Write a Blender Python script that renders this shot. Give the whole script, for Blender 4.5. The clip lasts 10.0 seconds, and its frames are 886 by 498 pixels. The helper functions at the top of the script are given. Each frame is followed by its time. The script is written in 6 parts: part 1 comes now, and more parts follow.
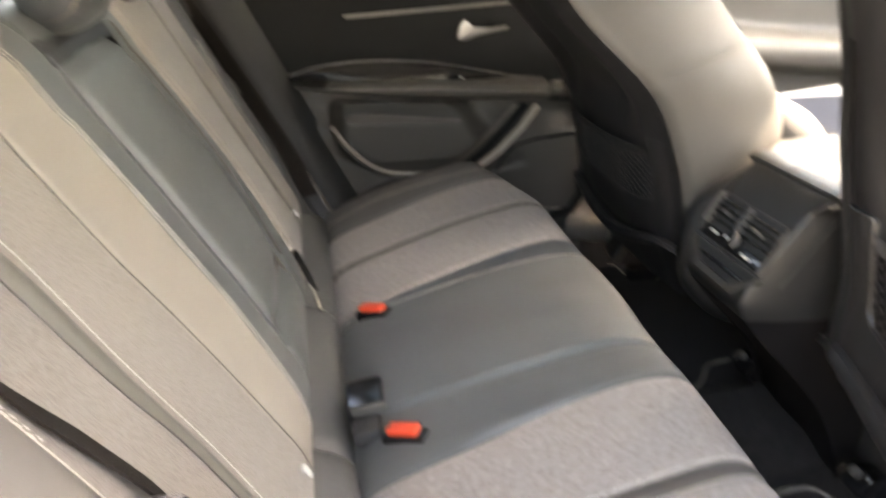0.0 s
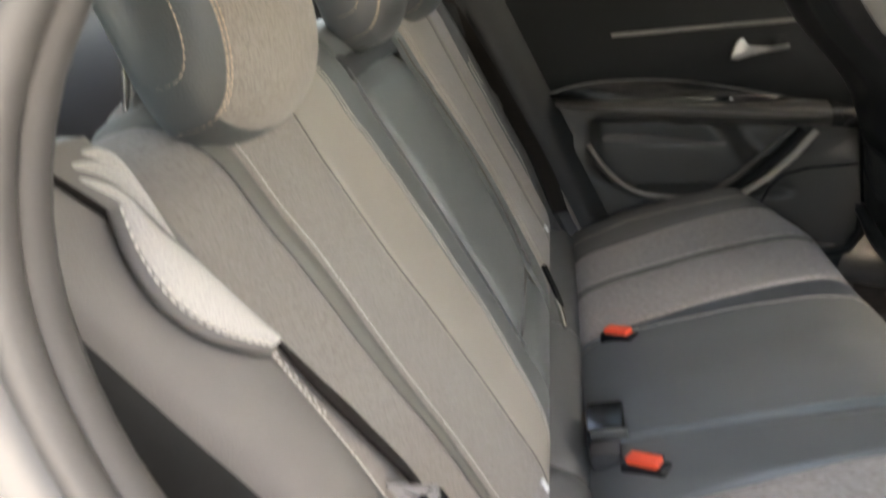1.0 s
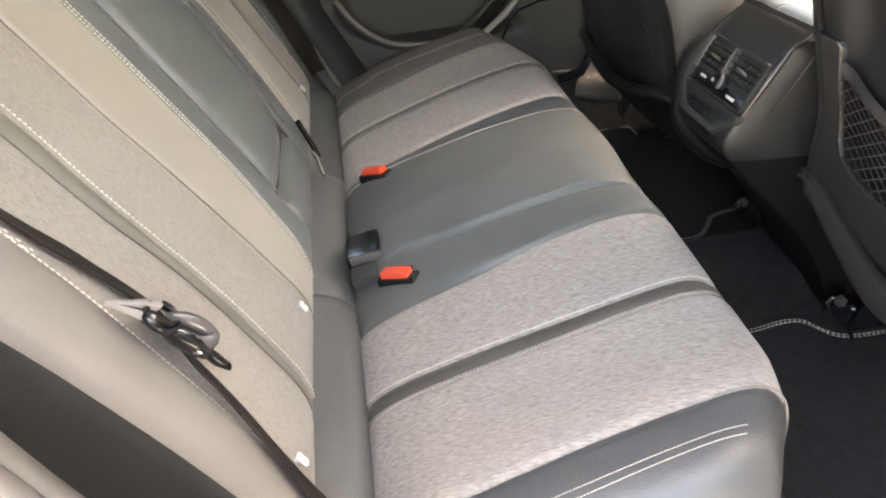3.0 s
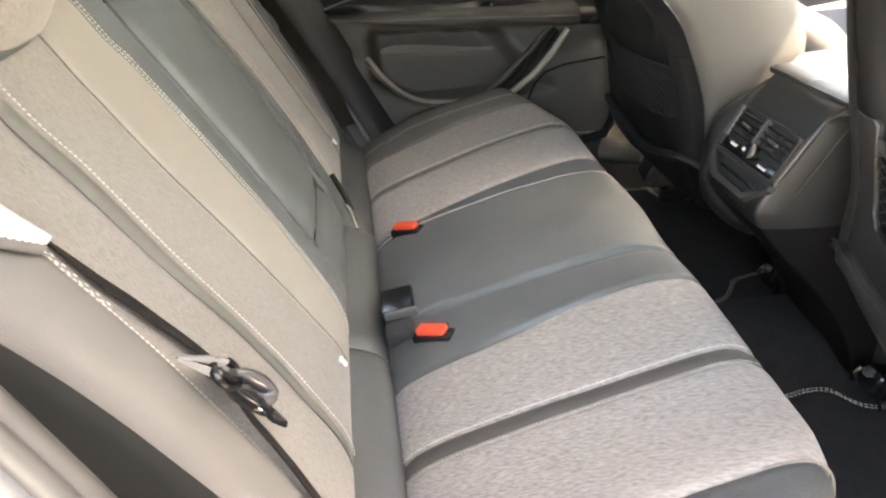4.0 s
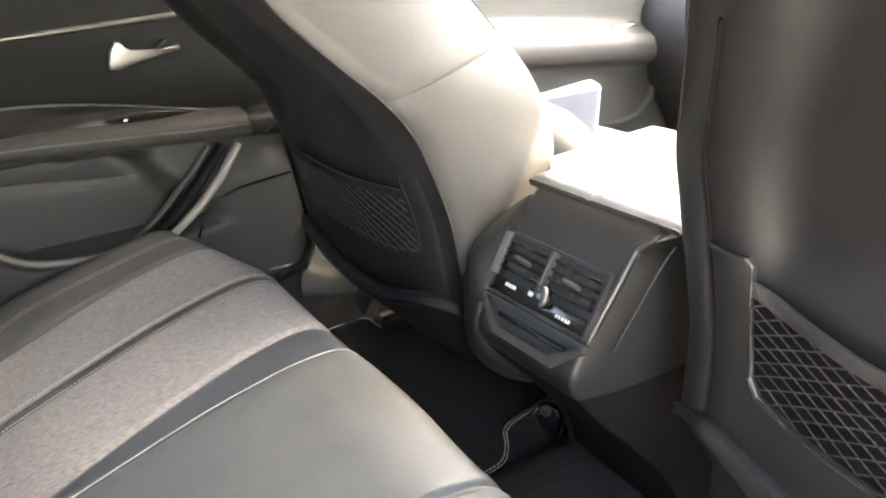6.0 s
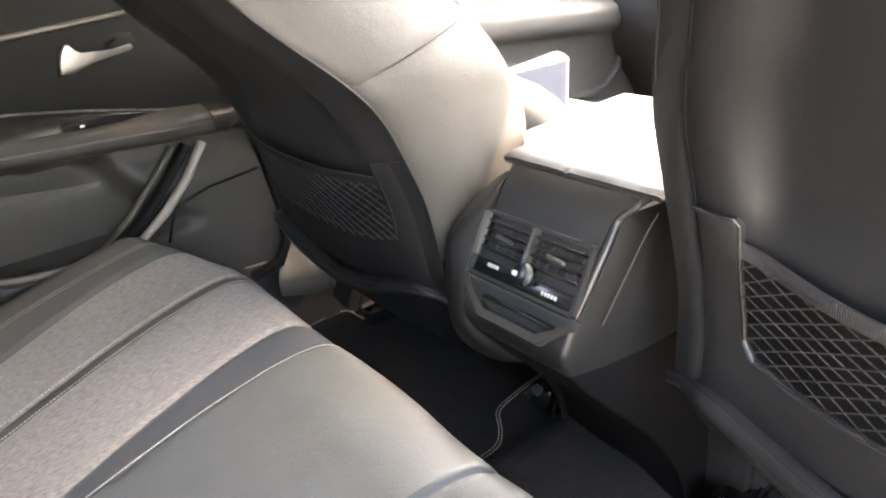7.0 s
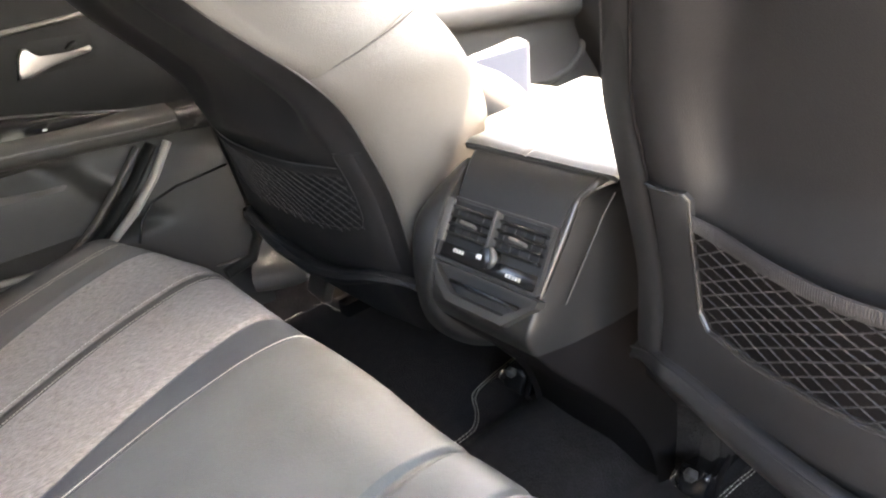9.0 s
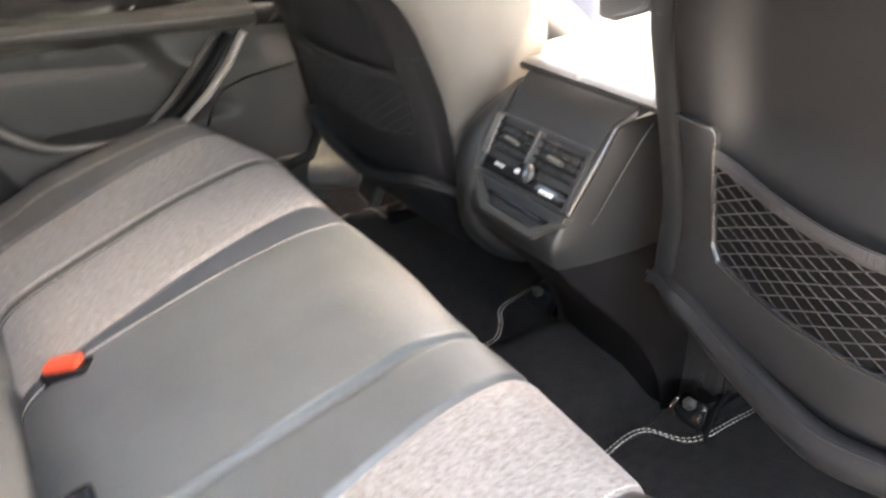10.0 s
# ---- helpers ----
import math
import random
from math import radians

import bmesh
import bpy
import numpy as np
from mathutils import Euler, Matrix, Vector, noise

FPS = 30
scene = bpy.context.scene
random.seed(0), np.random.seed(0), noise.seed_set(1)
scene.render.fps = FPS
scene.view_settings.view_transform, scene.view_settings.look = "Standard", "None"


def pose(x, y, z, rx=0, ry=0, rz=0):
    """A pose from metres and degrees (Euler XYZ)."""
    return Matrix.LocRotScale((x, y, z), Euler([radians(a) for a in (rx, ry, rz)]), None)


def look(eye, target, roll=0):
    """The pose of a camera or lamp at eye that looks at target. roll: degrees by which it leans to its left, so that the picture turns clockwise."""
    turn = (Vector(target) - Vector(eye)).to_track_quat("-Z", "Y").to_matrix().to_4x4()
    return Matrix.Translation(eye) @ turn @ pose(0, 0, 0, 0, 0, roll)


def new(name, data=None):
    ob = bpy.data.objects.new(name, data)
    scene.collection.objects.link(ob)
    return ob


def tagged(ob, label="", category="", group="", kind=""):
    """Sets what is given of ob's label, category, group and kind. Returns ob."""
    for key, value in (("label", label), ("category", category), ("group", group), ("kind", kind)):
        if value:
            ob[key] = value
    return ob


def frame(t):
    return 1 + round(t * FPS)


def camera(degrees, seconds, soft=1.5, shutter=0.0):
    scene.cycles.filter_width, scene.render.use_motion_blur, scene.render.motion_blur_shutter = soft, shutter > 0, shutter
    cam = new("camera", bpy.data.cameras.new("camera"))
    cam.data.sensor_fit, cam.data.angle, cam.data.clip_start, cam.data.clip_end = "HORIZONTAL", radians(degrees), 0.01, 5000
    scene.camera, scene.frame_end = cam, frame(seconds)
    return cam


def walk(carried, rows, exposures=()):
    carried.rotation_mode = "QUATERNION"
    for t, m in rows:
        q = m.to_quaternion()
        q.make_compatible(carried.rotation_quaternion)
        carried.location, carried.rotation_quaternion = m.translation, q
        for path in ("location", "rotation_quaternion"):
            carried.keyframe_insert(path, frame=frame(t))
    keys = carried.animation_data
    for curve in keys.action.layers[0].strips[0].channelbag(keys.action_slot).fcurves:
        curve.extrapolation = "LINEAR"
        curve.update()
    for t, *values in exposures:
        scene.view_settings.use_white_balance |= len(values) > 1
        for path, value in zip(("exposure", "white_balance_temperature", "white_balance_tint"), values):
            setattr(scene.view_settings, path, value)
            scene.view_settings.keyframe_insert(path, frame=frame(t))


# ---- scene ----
cam = camera(60.7, 10.0, soft=2.1, shutter=0.5)
PATH = [
    (0, (0.0622, -0.8883, 0.8140), (0.3932, 0.9136, 0.0116), -0.97),
    (0.4, (0.0360, -0.8624, 0.8491), (0.0355, 1.0128, 0.1537), -0.06),
    (0.5, (0.0324, -0.8604, 0.8517), (-0.0973, 1.0054, 0.1431), -0.43),
    (0.7, (0.0312, -0.8666, 0.8413), (-0.2247, 1.0037, 0.1806), -2.02),
    (1, (0.0400, -0.8883, 0.8126), (-0.2412, 0.9493, 0.0751), -3.20),
    (1.2, (0.0545, -0.9066, 0.7973), (-0.1524, 0.8975, -0.0407), -4.02),
    (1.4, (0.0727, -0.9266, 0.7841), (-0.0616, 0.8269, -0.1684), -6.10),
    (1.5, (0.0805, -0.9350, 0.7801), (-0.0335, 0.8119, -0.1869), -6.81),
    (2, (0.1079, -0.9626, 0.7851), (0.1456, 0.7433, -0.2582), -6.20),
    (2.2, (0.1192, -0.9757, 0.7907), (0.2134, 0.7330, -0.2444), -5.69),
    (3.3, (0.1273, -0.9678, 0.7923), (0.3053, 0.7233, -0.2606), -6.00),
    (3.5, (0.1203, -0.9584, 0.7957), (0.3099, 0.7523, -0.2229), -5.57),
    (4, (0.0840, -0.9702, 0.8111), (0.2638, 0.7867, -0.1275), -4.16),
    (4.5, (0.0768, -0.9478, 0.7979), (0.2334, 0.8294, -0.1059), -3.33),
    (4.6, (0.0815, -0.9141, 0.7909), (0.2916, 0.8589, -0.1105), -3.06),
    (4.8, (0.0975, -0.8150, 0.7720), (0.4959, 0.9248, -0.1304), -1.26),
    (5, (0.1156, -0.7219, 0.7569), (0.7129, 0.9779, -0.1113), -0.22),
    (5.2, (0.1358, -0.6601, 0.7496), (0.9138, 0.9969, -0.0561), -1.59),
    (5.5, (0.1586, -0.5946, 0.7515), (1.1010, 0.9944, -0.0147), -2.51),
    (5.7, (0.1564, -0.5660, 0.7645), (1.1526, 0.9892, -0.0029), -1.70),
    (7, (0.1675, -0.5275, 0.7521), (1.2187, 0.9587, -0.0763), -6.21),
    (7.5, (0.1690, -0.5388, 0.7569), (1.2370, 0.9383, -0.0662), -5.16),
    (8, (0.1846, -0.5416, 0.7631), (1.2770, 0.9235, -0.0494), -6.03),
    (8.5, (0.1785, -0.5425, 0.7561), (1.2832, 0.9103, -0.0619), -6.94),
    (9, (0.1726, -0.5482, 0.7515), (1.2547, 0.8995, -0.1048), -8.06),
    (9.5, (0.1636, -0.5653, 0.7508), (1.2097, 0.8806, -0.1519), -9.10),
    (9.8, (0.1545, -0.5918, 0.7500), (1.1425, 0.8623, -0.2036), -6.19),
    (10, (0.1479, -0.6119, 0.7494), (1.0575, 0.8621, -0.2507), -2.93),
]
# stops, white balance in kelvin, tint
EXPOSURE = [(0.0, 4.6, 8900, 17), (0.45, 4.82, 8150, 15), (0.8, 4.08, 8000, 13), (1.1, 4.04, 8150, 13), (1.6, 3.92, 8250, 14), (2.0, 4.32, 8350, 15), (3.5, 4.74, 8600, 14), (4.0, 4.8, 8600, 14), (4.6, 4.28, 8700, 15), (5.0, 4.7, 8800, 16), (5.5, 5.35, 8500, 14), (7.0, 5.36, 8150, 17), (9.5, 5.36, 8150, 18), (10.0, 5.52, 8500, 18)]
walk(cam, [(t, look(eye, target, roll)) for t, eye, target, roll in PATH], EXPOSURE)

# ---- light ----
world = bpy.data.worlds.new("sky")
world.use_nodes = True
scene.world = world
wn = world.node_tree
sky = wn.nodes.new("ShaderNodeTexSky")
sky.sky_type, sky.sun_disc = "NISHITA", False
SUN_AT = Vector((0.53, -0.03, 0.85)).normalized()
sky.sun_elevation = math.asin(SUN_AT.z)
sky.sun_rotation = math.atan2(SUN_AT.x, SUN_AT.y)
sky.air_density, sky.dust_density = 1.2, 3.0
wn.links.new(sky.outputs[0], wn.nodes["Background"].inputs[0])
wn.nodes["Background"].inputs[1].default_value = 0.15
sun = new("sun", bpy.data.lights.new("sun", "SUN"))
sun.data.energy, sun.data.angle, sun.data.color = 3.8, radians(0.6), (1.0, 0.94, 0.86)
sun.matrix_world = look(SUN_AT * 20, (0, 0, 0))


# ---- materials ----
def material(name, color, rough=0.5, metal=0.0, spec=0.5, sheen=0.0, coat=0.0):
    m = bpy.data.materials.new(name)
    m.use_nodes = True
    b = m.node_tree.nodes["Principled BSDF"]
    b.inputs["Base Color"].default_value = (*color, 1)
    b.inputs["Roughness"].default_value = rough
    b.inputs["Metallic"].default_value = metal
    b.inputs["Specular IOR Level"].default_value = spec
    b.inputs["Sheen Weight"].default_value = sheen
    b.inputs["Coat Weight"].default_value = coat
    return m


def node(m, kind, **values):
    n = m.node_tree.nodes.new(kind)
    for k, v in values.items():
        n.inputs[k].default_value = v
    return n


def link(m, a, b):
    m.node_tree.links.new(a, b)


def textured(name, color, rough=0.5, grain=900.0, bump=0.15, vary=0.12, big=9.0, depth=0.0006, spec=0.5, sheen=0.0, metal=0.0, kind="noise", wrinkle=0.0):
    """A surface with fine grain relief and broad uneven tone."""
    m = material(name, color, rough, metal, spec, sheen)
    b = m.node_tree.nodes["Principled BSDF"]
    at = node(m, "ShaderNodeTexCoord")
    if kind == "cells":
        fine = node(m, "ShaderNodeTexVoronoi", Scale=grain)
        relief = fine.outputs["Distance"]
    else:
        fine = node(m, "ShaderNodeTexNoise", Scale=grain, Detail=3.0)
        relief = fine.outputs["Fac"]
    broad = node(m, "ShaderNodeTexNoise", Scale=big, Detail=6.0, Roughness=0.62)
    link(m, at.outputs["Object"], fine.inputs["Vector"])
    link(m, at.outputs["Object"], broad.inputs["Vector"])
    tone = node(m, "ShaderNodeMapRange", **{"To Min": 1 - vary, "To Max": 1 + vary})
    tone.inputs["From Min"].default_value, tone.inputs["From Max"].default_value = 0.3, 0.7
    link(m, broad.outputs["Fac"], tone.inputs["Value"])
    mix = m.node_tree.nodes.new("ShaderNodeVectorMath")
    mix.operation = "SCALE"
    mix.inputs[0].default_value = color
    link(m, tone.outputs["Result"], mix.inputs["Scale"])
    link(m, mix.outputs["Vector"], b.inputs["Base Color"])
    gloss = node(m, "ShaderNodeMapRange", **{"To Min": max(rough - 0.07, 0.02), "To Max": min(rough + 0.09, 1)})
    link(m, broad.outputs["Fac"], gloss.inputs["Value"])
    link(m, gloss.outputs["Result"], b.inputs["Roughness"])
    bm_ = node(m, "ShaderNodeBump", Strength=bump, Distance=depth)
    link(m, relief, bm_.inputs["Height"])
    if wrinkle:
        crease = node(m, "ShaderNodeTexNoise", Scale=34.0, Detail=5.0, Roughness=0.6, Distortion=1.2)
        link(m, at.outputs["Object"], crease.inputs["Vector"])
        soft_ = node(m, "ShaderNodeBump", Strength=wrinkle, Distance=0.004)
        link(m, crease.outputs["Fac"], soft_.inputs["Height"])
        link(m, soft_.outputs["Normal"], bm_.inputs["Normal"])
    link(m, bm_.outputs["Normal"], b.inputs["Normal"])
    return m


def woven(name, dark, light, rough=0.85, along=(210, 1500, 210), sheen=0.15, fine_share=0.45, lean=0.0, cloud=0.3):
    """Melange cloth: short threads of two tones running one way, with a woven relief."""
    m = material(name, light, rough, spec=0.25, sheen=sheen)
    b = m.node_tree.nodes["Principled BSDF"]
    at = node(m, "ShaderNodeTexCoord")
    turn = node(m, "ShaderNodeMapping")
    turn.vector_type = "TEXTURE"
    turn.inputs["Rotation"].default_value = (0, 0, math.radians(lean))
    turn.inputs["Scale"].default_value = [1 / k for k in along]
    link(m, at.outputs["Object"], turn.inputs["Vector"])
    thread = node(m, "ShaderNodeTexNoise", Scale=1.0, Detail=2.0, Roughness=0.55)
    link(m, turn.outputs["Vector"], thread.inputs["Vector"])
    fine = node(m, "ShaderNodeTexNoise", Scale=1300.0, Detail=1.0)
    link(m, at.outputs["Object"], fine.inputs["Vector"])
    broad = node(m, "ShaderNodeTexNoise", Scale=7.0, Detail=5.0)
    link(m, at.outputs["Object"], broad.inputs["Vector"])
    add = m.node_tree.nodes.new("ShaderNodeMath")
    add.operation = "MULTIPLY_ADD"
    add.inputs[1].default_value = fine_share
    link(m, fine.outputs["Fac"], add.inputs[0])
    link(m, thread.outputs["Fac"], add.inputs[2])
    more = m.node_tree.nodes.new("ShaderNodeMath")
    more.operation = "MULTIPLY_ADD"
    more.inputs[1].default_value = cloud
    link(m, broad.outputs["Fac"], more.inputs[0])
    link(m, add.outputs[0], more.inputs[2])
    ramp = node(m, "ShaderNodeValToRGB")
    ramp.color_ramp.elements[0].position, ramp.color_ramp.elements[0].color = 0.285 + (cloud + fine_share) / 2, (*dark, 1)
    ramp.color_ramp.elements[1].position, ramp.color_ramp.elements[1].color = 0.685 + (cloud + fine_share) / 2, (*light, 1)
    link(m, more.outputs[0], ramp.inputs["Fac"])
    link(m, ramp.outputs["Color"], b.inputs["Base Color"])
    relief = node(m, "ShaderNodeBump", Strength=0.35, Distance=0.0008)
    link(m, add.outputs[0], relief.inputs["Height"])
    link(m, relief.outputs["Normal"], b.inputs["Normal"])
    return m


CLOTH = woven("seat_cloth", (0.190, 0.171, 0.158), (0.375, 0.336, 0.310), along=(130, 560, 150), fine_share=0.28, lean=-14, cloud=0.05)
CLOTH_BACK = woven("backrest_cloth", (0.195, 0.174, 0.153), (0.290, 0.260, 0.229), along=(200, 800, 200))
LEATHER = textured("grey_leather", (0.091, 0.0975, 0.0955), 0.45, 650, 0.35, 0.08, 11, 0.0005, spec=0.60, kind="cells", wrinkle=0.10)
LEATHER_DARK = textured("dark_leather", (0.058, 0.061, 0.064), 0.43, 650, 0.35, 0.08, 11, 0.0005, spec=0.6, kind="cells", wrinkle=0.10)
LEATHER_BROWN = textured("brown_grey_leather", (0.072, 0.065, 0.058), 0.48, 650, 0.35, 0.08, 11, 0.0005, kind="cells", wrinkle=0.06)
LEATHER_BAND = textured("slate_leather", (0.068, 0.074, 0.080), 0.44, 650, 0.35, 0.08, 11, 0.0005, spec=0.58, kind="cells", wrinkle=0.10)
LEATHER_FAR = textured("taupe_brown_leather", (0.108, 0.104, 0.101), 0.52, 650, 0.35, 0.08, 11, 0.0005, spec=0.4, kind="cells", wrinkle=0.08)
LEATHER_STRIPE = textured("olive_grey_leather", (0.138, 0.128, 0.107), 0.48, 650, 0.35, 0.06, 11, 0.0005, kind="cells")
SEAT_SIDE = textured("taupe_side_leather", (0.057, 0.0535, 0.0485), 0.50, 600, 0.3, 0.05, 9, 0.0005, kind="cells", wrinkle=0.07)
DOOR_BLACK = textured("soft_black_door_trim", (0.0072, 0.0080, 0.0080), 0.66, 800, 0.35, 0.10, 8, 0.0005, spec=0.25, kind="cells")
PALE_TRIM = textured("pale_grey_plastic", (0.42, 0.385, 0.34), 0.42, 800, 0.15, 0.06, 14, 0.0003)
# pale copy of the dark webbing: the highlight on its folds as colour
WEB_SHEEN = textured("webbing_sheen", (0.24, 0.225, 0.215), 0.28, 1400, 0.5, 0.10, 30, 0.0006)
LEATHER_SOFT = textured("taupe_leather", (0.29, 0.26, 0.222), 0.50, 600, 0.3, 0.06, 9, 0.0005, kind="cells", wrinkle=0.06)
LEATHER_FLAP = textured("mid_grey_leather", (0.088, 0.089, 0.085), 0.42, 650, 0.35, 0.10, 11, 0.0005, spec=0.6, kind="cells", wrinkle=0.22)
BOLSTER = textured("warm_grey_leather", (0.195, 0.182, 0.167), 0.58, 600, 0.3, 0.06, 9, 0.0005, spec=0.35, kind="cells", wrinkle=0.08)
LEATHER_PALE = textured("pale_grey_leather", (0.27, 0.252, 0.228), 0.50, 600, 0.3, 0.05, 9, 0.0005, kind="cells")
SEAT_FACE = textured("front_seat_cloth", (0.052, 0.050, 0.048), 0.6, 1200, 0.4, 0.10, 11, 0.0006, spec=0.3)
LID_HIDE = textured("lid_leather", (0.025, 0.0265, 0.0265), 0.50, 650, 0.3, 0.08, 11, 0.0005, spec=0.4, kind="cells")
SHELL = textured("soft_black_trim", (0.0175, 0.0175, 0.018), 0.55, 800, 0.35, 0.10, 8, 0.0005, kind="cells")
BACK_HIDE = textured("black_back_leather", (0.0118, 0.0114, 0.0121), 0.48, 800, 0.3, 0.08, 9, 0.0004, spec=0.5, kind="cells", wrinkle=0.05)
SEAT_TRIM = textured("seat_back_plastic", (0.0178, 0.0174, 0.0180), 0.42, 900, 0.4, 0.10, 12, 0.0006, kind="cells")
TRIM = textured("grained_plastic", (0.033, 0.032, 0.032), 0.50, 900, 0.4, 0.10, 12, 0.0006, kind="cells")
TRIM_GREY = textured("grey_door_trim", (0.044, 0.0415, 0.038), 0.50, 900, 0.35, 0.08, 12, 0.0006, kind="cells")
PILLAR_TRIM = textured("grey_pillar_trim", (0.0175, 0.0180, 0.0168), 0.62, 700, 0.5, 0.10, 10, 0.0007, spec=0.35, kind="cells")
DOOR_SIDE = textured("dark_felt_trim", (0.027, 0.0275, 0.0265), 0.7, 900, 0.4, 0.08, 12, 0.0005, spec=0.15)
CLADDING = textured("brown_black_cladding", (0.034, 0.030, 0.027), 0.45, 700, 0.5, 0.15, 10, 0.0007, kind="cells")
CONSOLE = textured("console_plastic", (0.019, 0.0187, 0.0185), 0.36, 900, 0.35, 0.10, 12, 0.0005, kind="cells")
GLOSSY = textured("gloss_black_plastic", (0.012, 0.012, 0.013), 0.18, 300, 0.02, 0.05, 20, 0.0002)
SATIN = textured("satin_metal", (0.45, 0.44, 0.42), 0.36, 500, 0.05, 0.05, 20, 0.0002, metal=1.0)
SATIN_STRIP = textured("dull_satin_strip", (0.22, 0.213, 0.20), 0.45, 500, 0.05, 0.05, 20, 0.0002, metal=0.9)
GLOSS_EDGE = textured("semi_gloss_plastic", (0.026, 0.025, 0.025), 0.24, 700, 0.15, 0.08, 16, 0.0004, kind="cells")
SATIN_DARK = textured("dark_satin_bezel", (0.13, 0.128, 0.125), 0.36, 500, 0.05, 0.05, 20, 0.0002, metal=0.6)
SMOKED = textured("smoked_gloss_plastic", (0.085, 0.078, 0.078), 0.12, 300, 0.02, 0.05, 20, 0.0002, spec=0.9)
CHROME = textured("chrome", (0.80, 0.79, 0.77), 0.14, 300, 0.02, 0.03, 20, 0.0002, metal=1.0)
CARPET = textured("black_carpet", (0.0205, 0.0182, 0.0178), 0.95, 420, 1.0, 0.34, 50, 0.004, spec=0.15, sheen=0.06)
MAT = textured("floor_mat_pile", (0.0225, 0.0200, 0.0195), 0.95, 420, 1.0, 0.34, 60, 0.004, spec=0.15, sheen=0.06)
THREAD = textured("pale_thread", (0.60, 0.56, 0.49), 0.7, 3000, 0.3, 0.10, 40, 0.0003)
THREAD_TAN = textured("tan_thread", (0.48, 0.36, 0.26), 0.7, 3000, 0.3, 0.10, 40, 0.0003)
WEB = textured("belt_webbing", (0.0165, 0.0130, 0.0110), 0.65, 1400, 0.5, 0.10, 30, 0.0006, spec=0.2)
RED = textured("red_plastic", (0.82, 0.085, 0.038), 0.30, 600, 0.05, 0.06, 30, 0.0002)
WHITE = textured("white_plastic", (0.82, 0.81, 0.78), 0.35, 600, 0.05, 0.04, 30, 0.0002)
# blue-grey for the card's shaded leaf, the shade is in the colour
PAPER_SHADE = textured("shaded_card", (0.070, 0.077, 0.100), 0.45, 700, 0.05, 0.03, 30, 0.0002)
PAPER_IN = textured("white_card", (0.85, 0.85, 0.84), 0.6, 700, 0.05, 0.03, 30, 0.0002)
RUBBER = textured("grey_rubber_seal", (0.050, 0.048, 0.046), 0.55, 700, 0.2, 0.12, 14, 0.0005)
LIP = textured("brown_grey_lip", (0.20, 0.178, 0.158), 0.45, 900, 0.3, 0.08, 12, 0.0005, kind="cells")
LINING = textured("brown_grey_lining", (0.105, 0.095, 0.085), 0.6, 900, 0.3, 0.08, 12, 0.0005, kind="cells")
PALE_CLOTH = woven("pale_gusset_cloth", (0.42, 0.395, 0.362), (0.54, 0.512, 0.466), along=(500, 1100, 500))
PAINT = textured("silver_paint", (0.110, 0.107, 0.104), 0.38, 900, 0.05, 0.04, 12, 0.0002, spec=0.6)
LINER = textured("headliner_cloth", (0.48, 0.47, 0.45), 0.9, 1200, 0.4, 0.05, 9, 0.0006)
POCKET = textured("pocket_lining", (0.0075, 0.0066, 0.0068), 0.9, 1400, 0.4, 0.1, 12, 0.0006, spec=0.1)
CORD = textured("net_cord", (0.024, 0.022, 0.0228), 0.7, 2500, 0.5, 0.15, 40, 0.0006)
ASPHALT = textured("pale_paving", (0.40, 0.39, 0.365), 0.9, 60, 0.5, 0.18, 0.8, 0.004)
GLASS = bpy.data.materials.new("window_glass")
GLASS.use_nodes = True
gb = GLASS.node_tree.nodes["Principled BSDF"]
gb.inputs["Transmission Weight"].default_value, gb.inputs["Roughness"].default_value, gb.inputs["IOR"].default_value = 1.0, 0.0, 1.06
gb.inputs["Base Color"].default_value = (0.86, 0.92, 0.90, 1)

TINT = bpy.data.materials.new("tinted_glass")
TINT.use_nodes = True
tn = TINT.node_tree
tn.nodes.remove(tn.nodes["Principled BSDF"])
clear, gloss_, both = tn.nodes.new("ShaderNodeBsdfTransparent"), tn.nodes.new("ShaderNodeBsdfGlossy"), tn.nodes.new("ShaderNodeMixShader")
clear.inputs["Color"].default_value, gloss_.inputs["Roughness"].default_value, both.inputs[0].default_value = (0.34, 0.37, 0.36, 1), 0.02, 0.05
tn.links.new(clear.outputs[0], both.inputs[1])
tn.links.new(gloss_.outputs[0], both.inputs[2])
tn.links.new(both.outputs[0], tn.nodes["Material Output"].inputs[0])


# ---- mesh helpers ----
def smooth(v, a, b):
    t = min(max((v - a) / (b - a), 0.0), 1.0)
    return t * t * (3 - 2 * t)


class Line:
    """A smooth curve through points, by its share of length from 0 to 1."""

    def __init__(self, points, dense=24, closed=False):
        p = np.array(points, float)
        ext = np.vstack([p[-1], p, p[0], p[1]]) if closed else np.vstack([2 * p[0] - p[1], p, 2 * p[-1] - p[-2]])
        out = []
        for i in range(1, len(ext) - 2):
            a, b, c, d = ext[i - 1], ext[i], ext[i + 1], ext[i + 2]
            for k in range(dense):
                t = k / dense
                out.append(0.5 * (2 * b + (c - a) * t + (2 * a - 5 * b + 4 * c - d) * t * t + (3 * b - a - 3 * c + d) * t ** 3))
        out.append(ext[-2])
        self.p = np.array(out)
        self.s = np.r_[0, np.cumsum(np.linalg.norm(np.diff(self.p, axis=0), axis=1))]
        self.length = self.s[-1]
        self.s /= self.length

    def __call__(self, s):
        return np.array([np.interp(s, self.s, self.p[:, k]) for k in range(self.p.shape[1])])


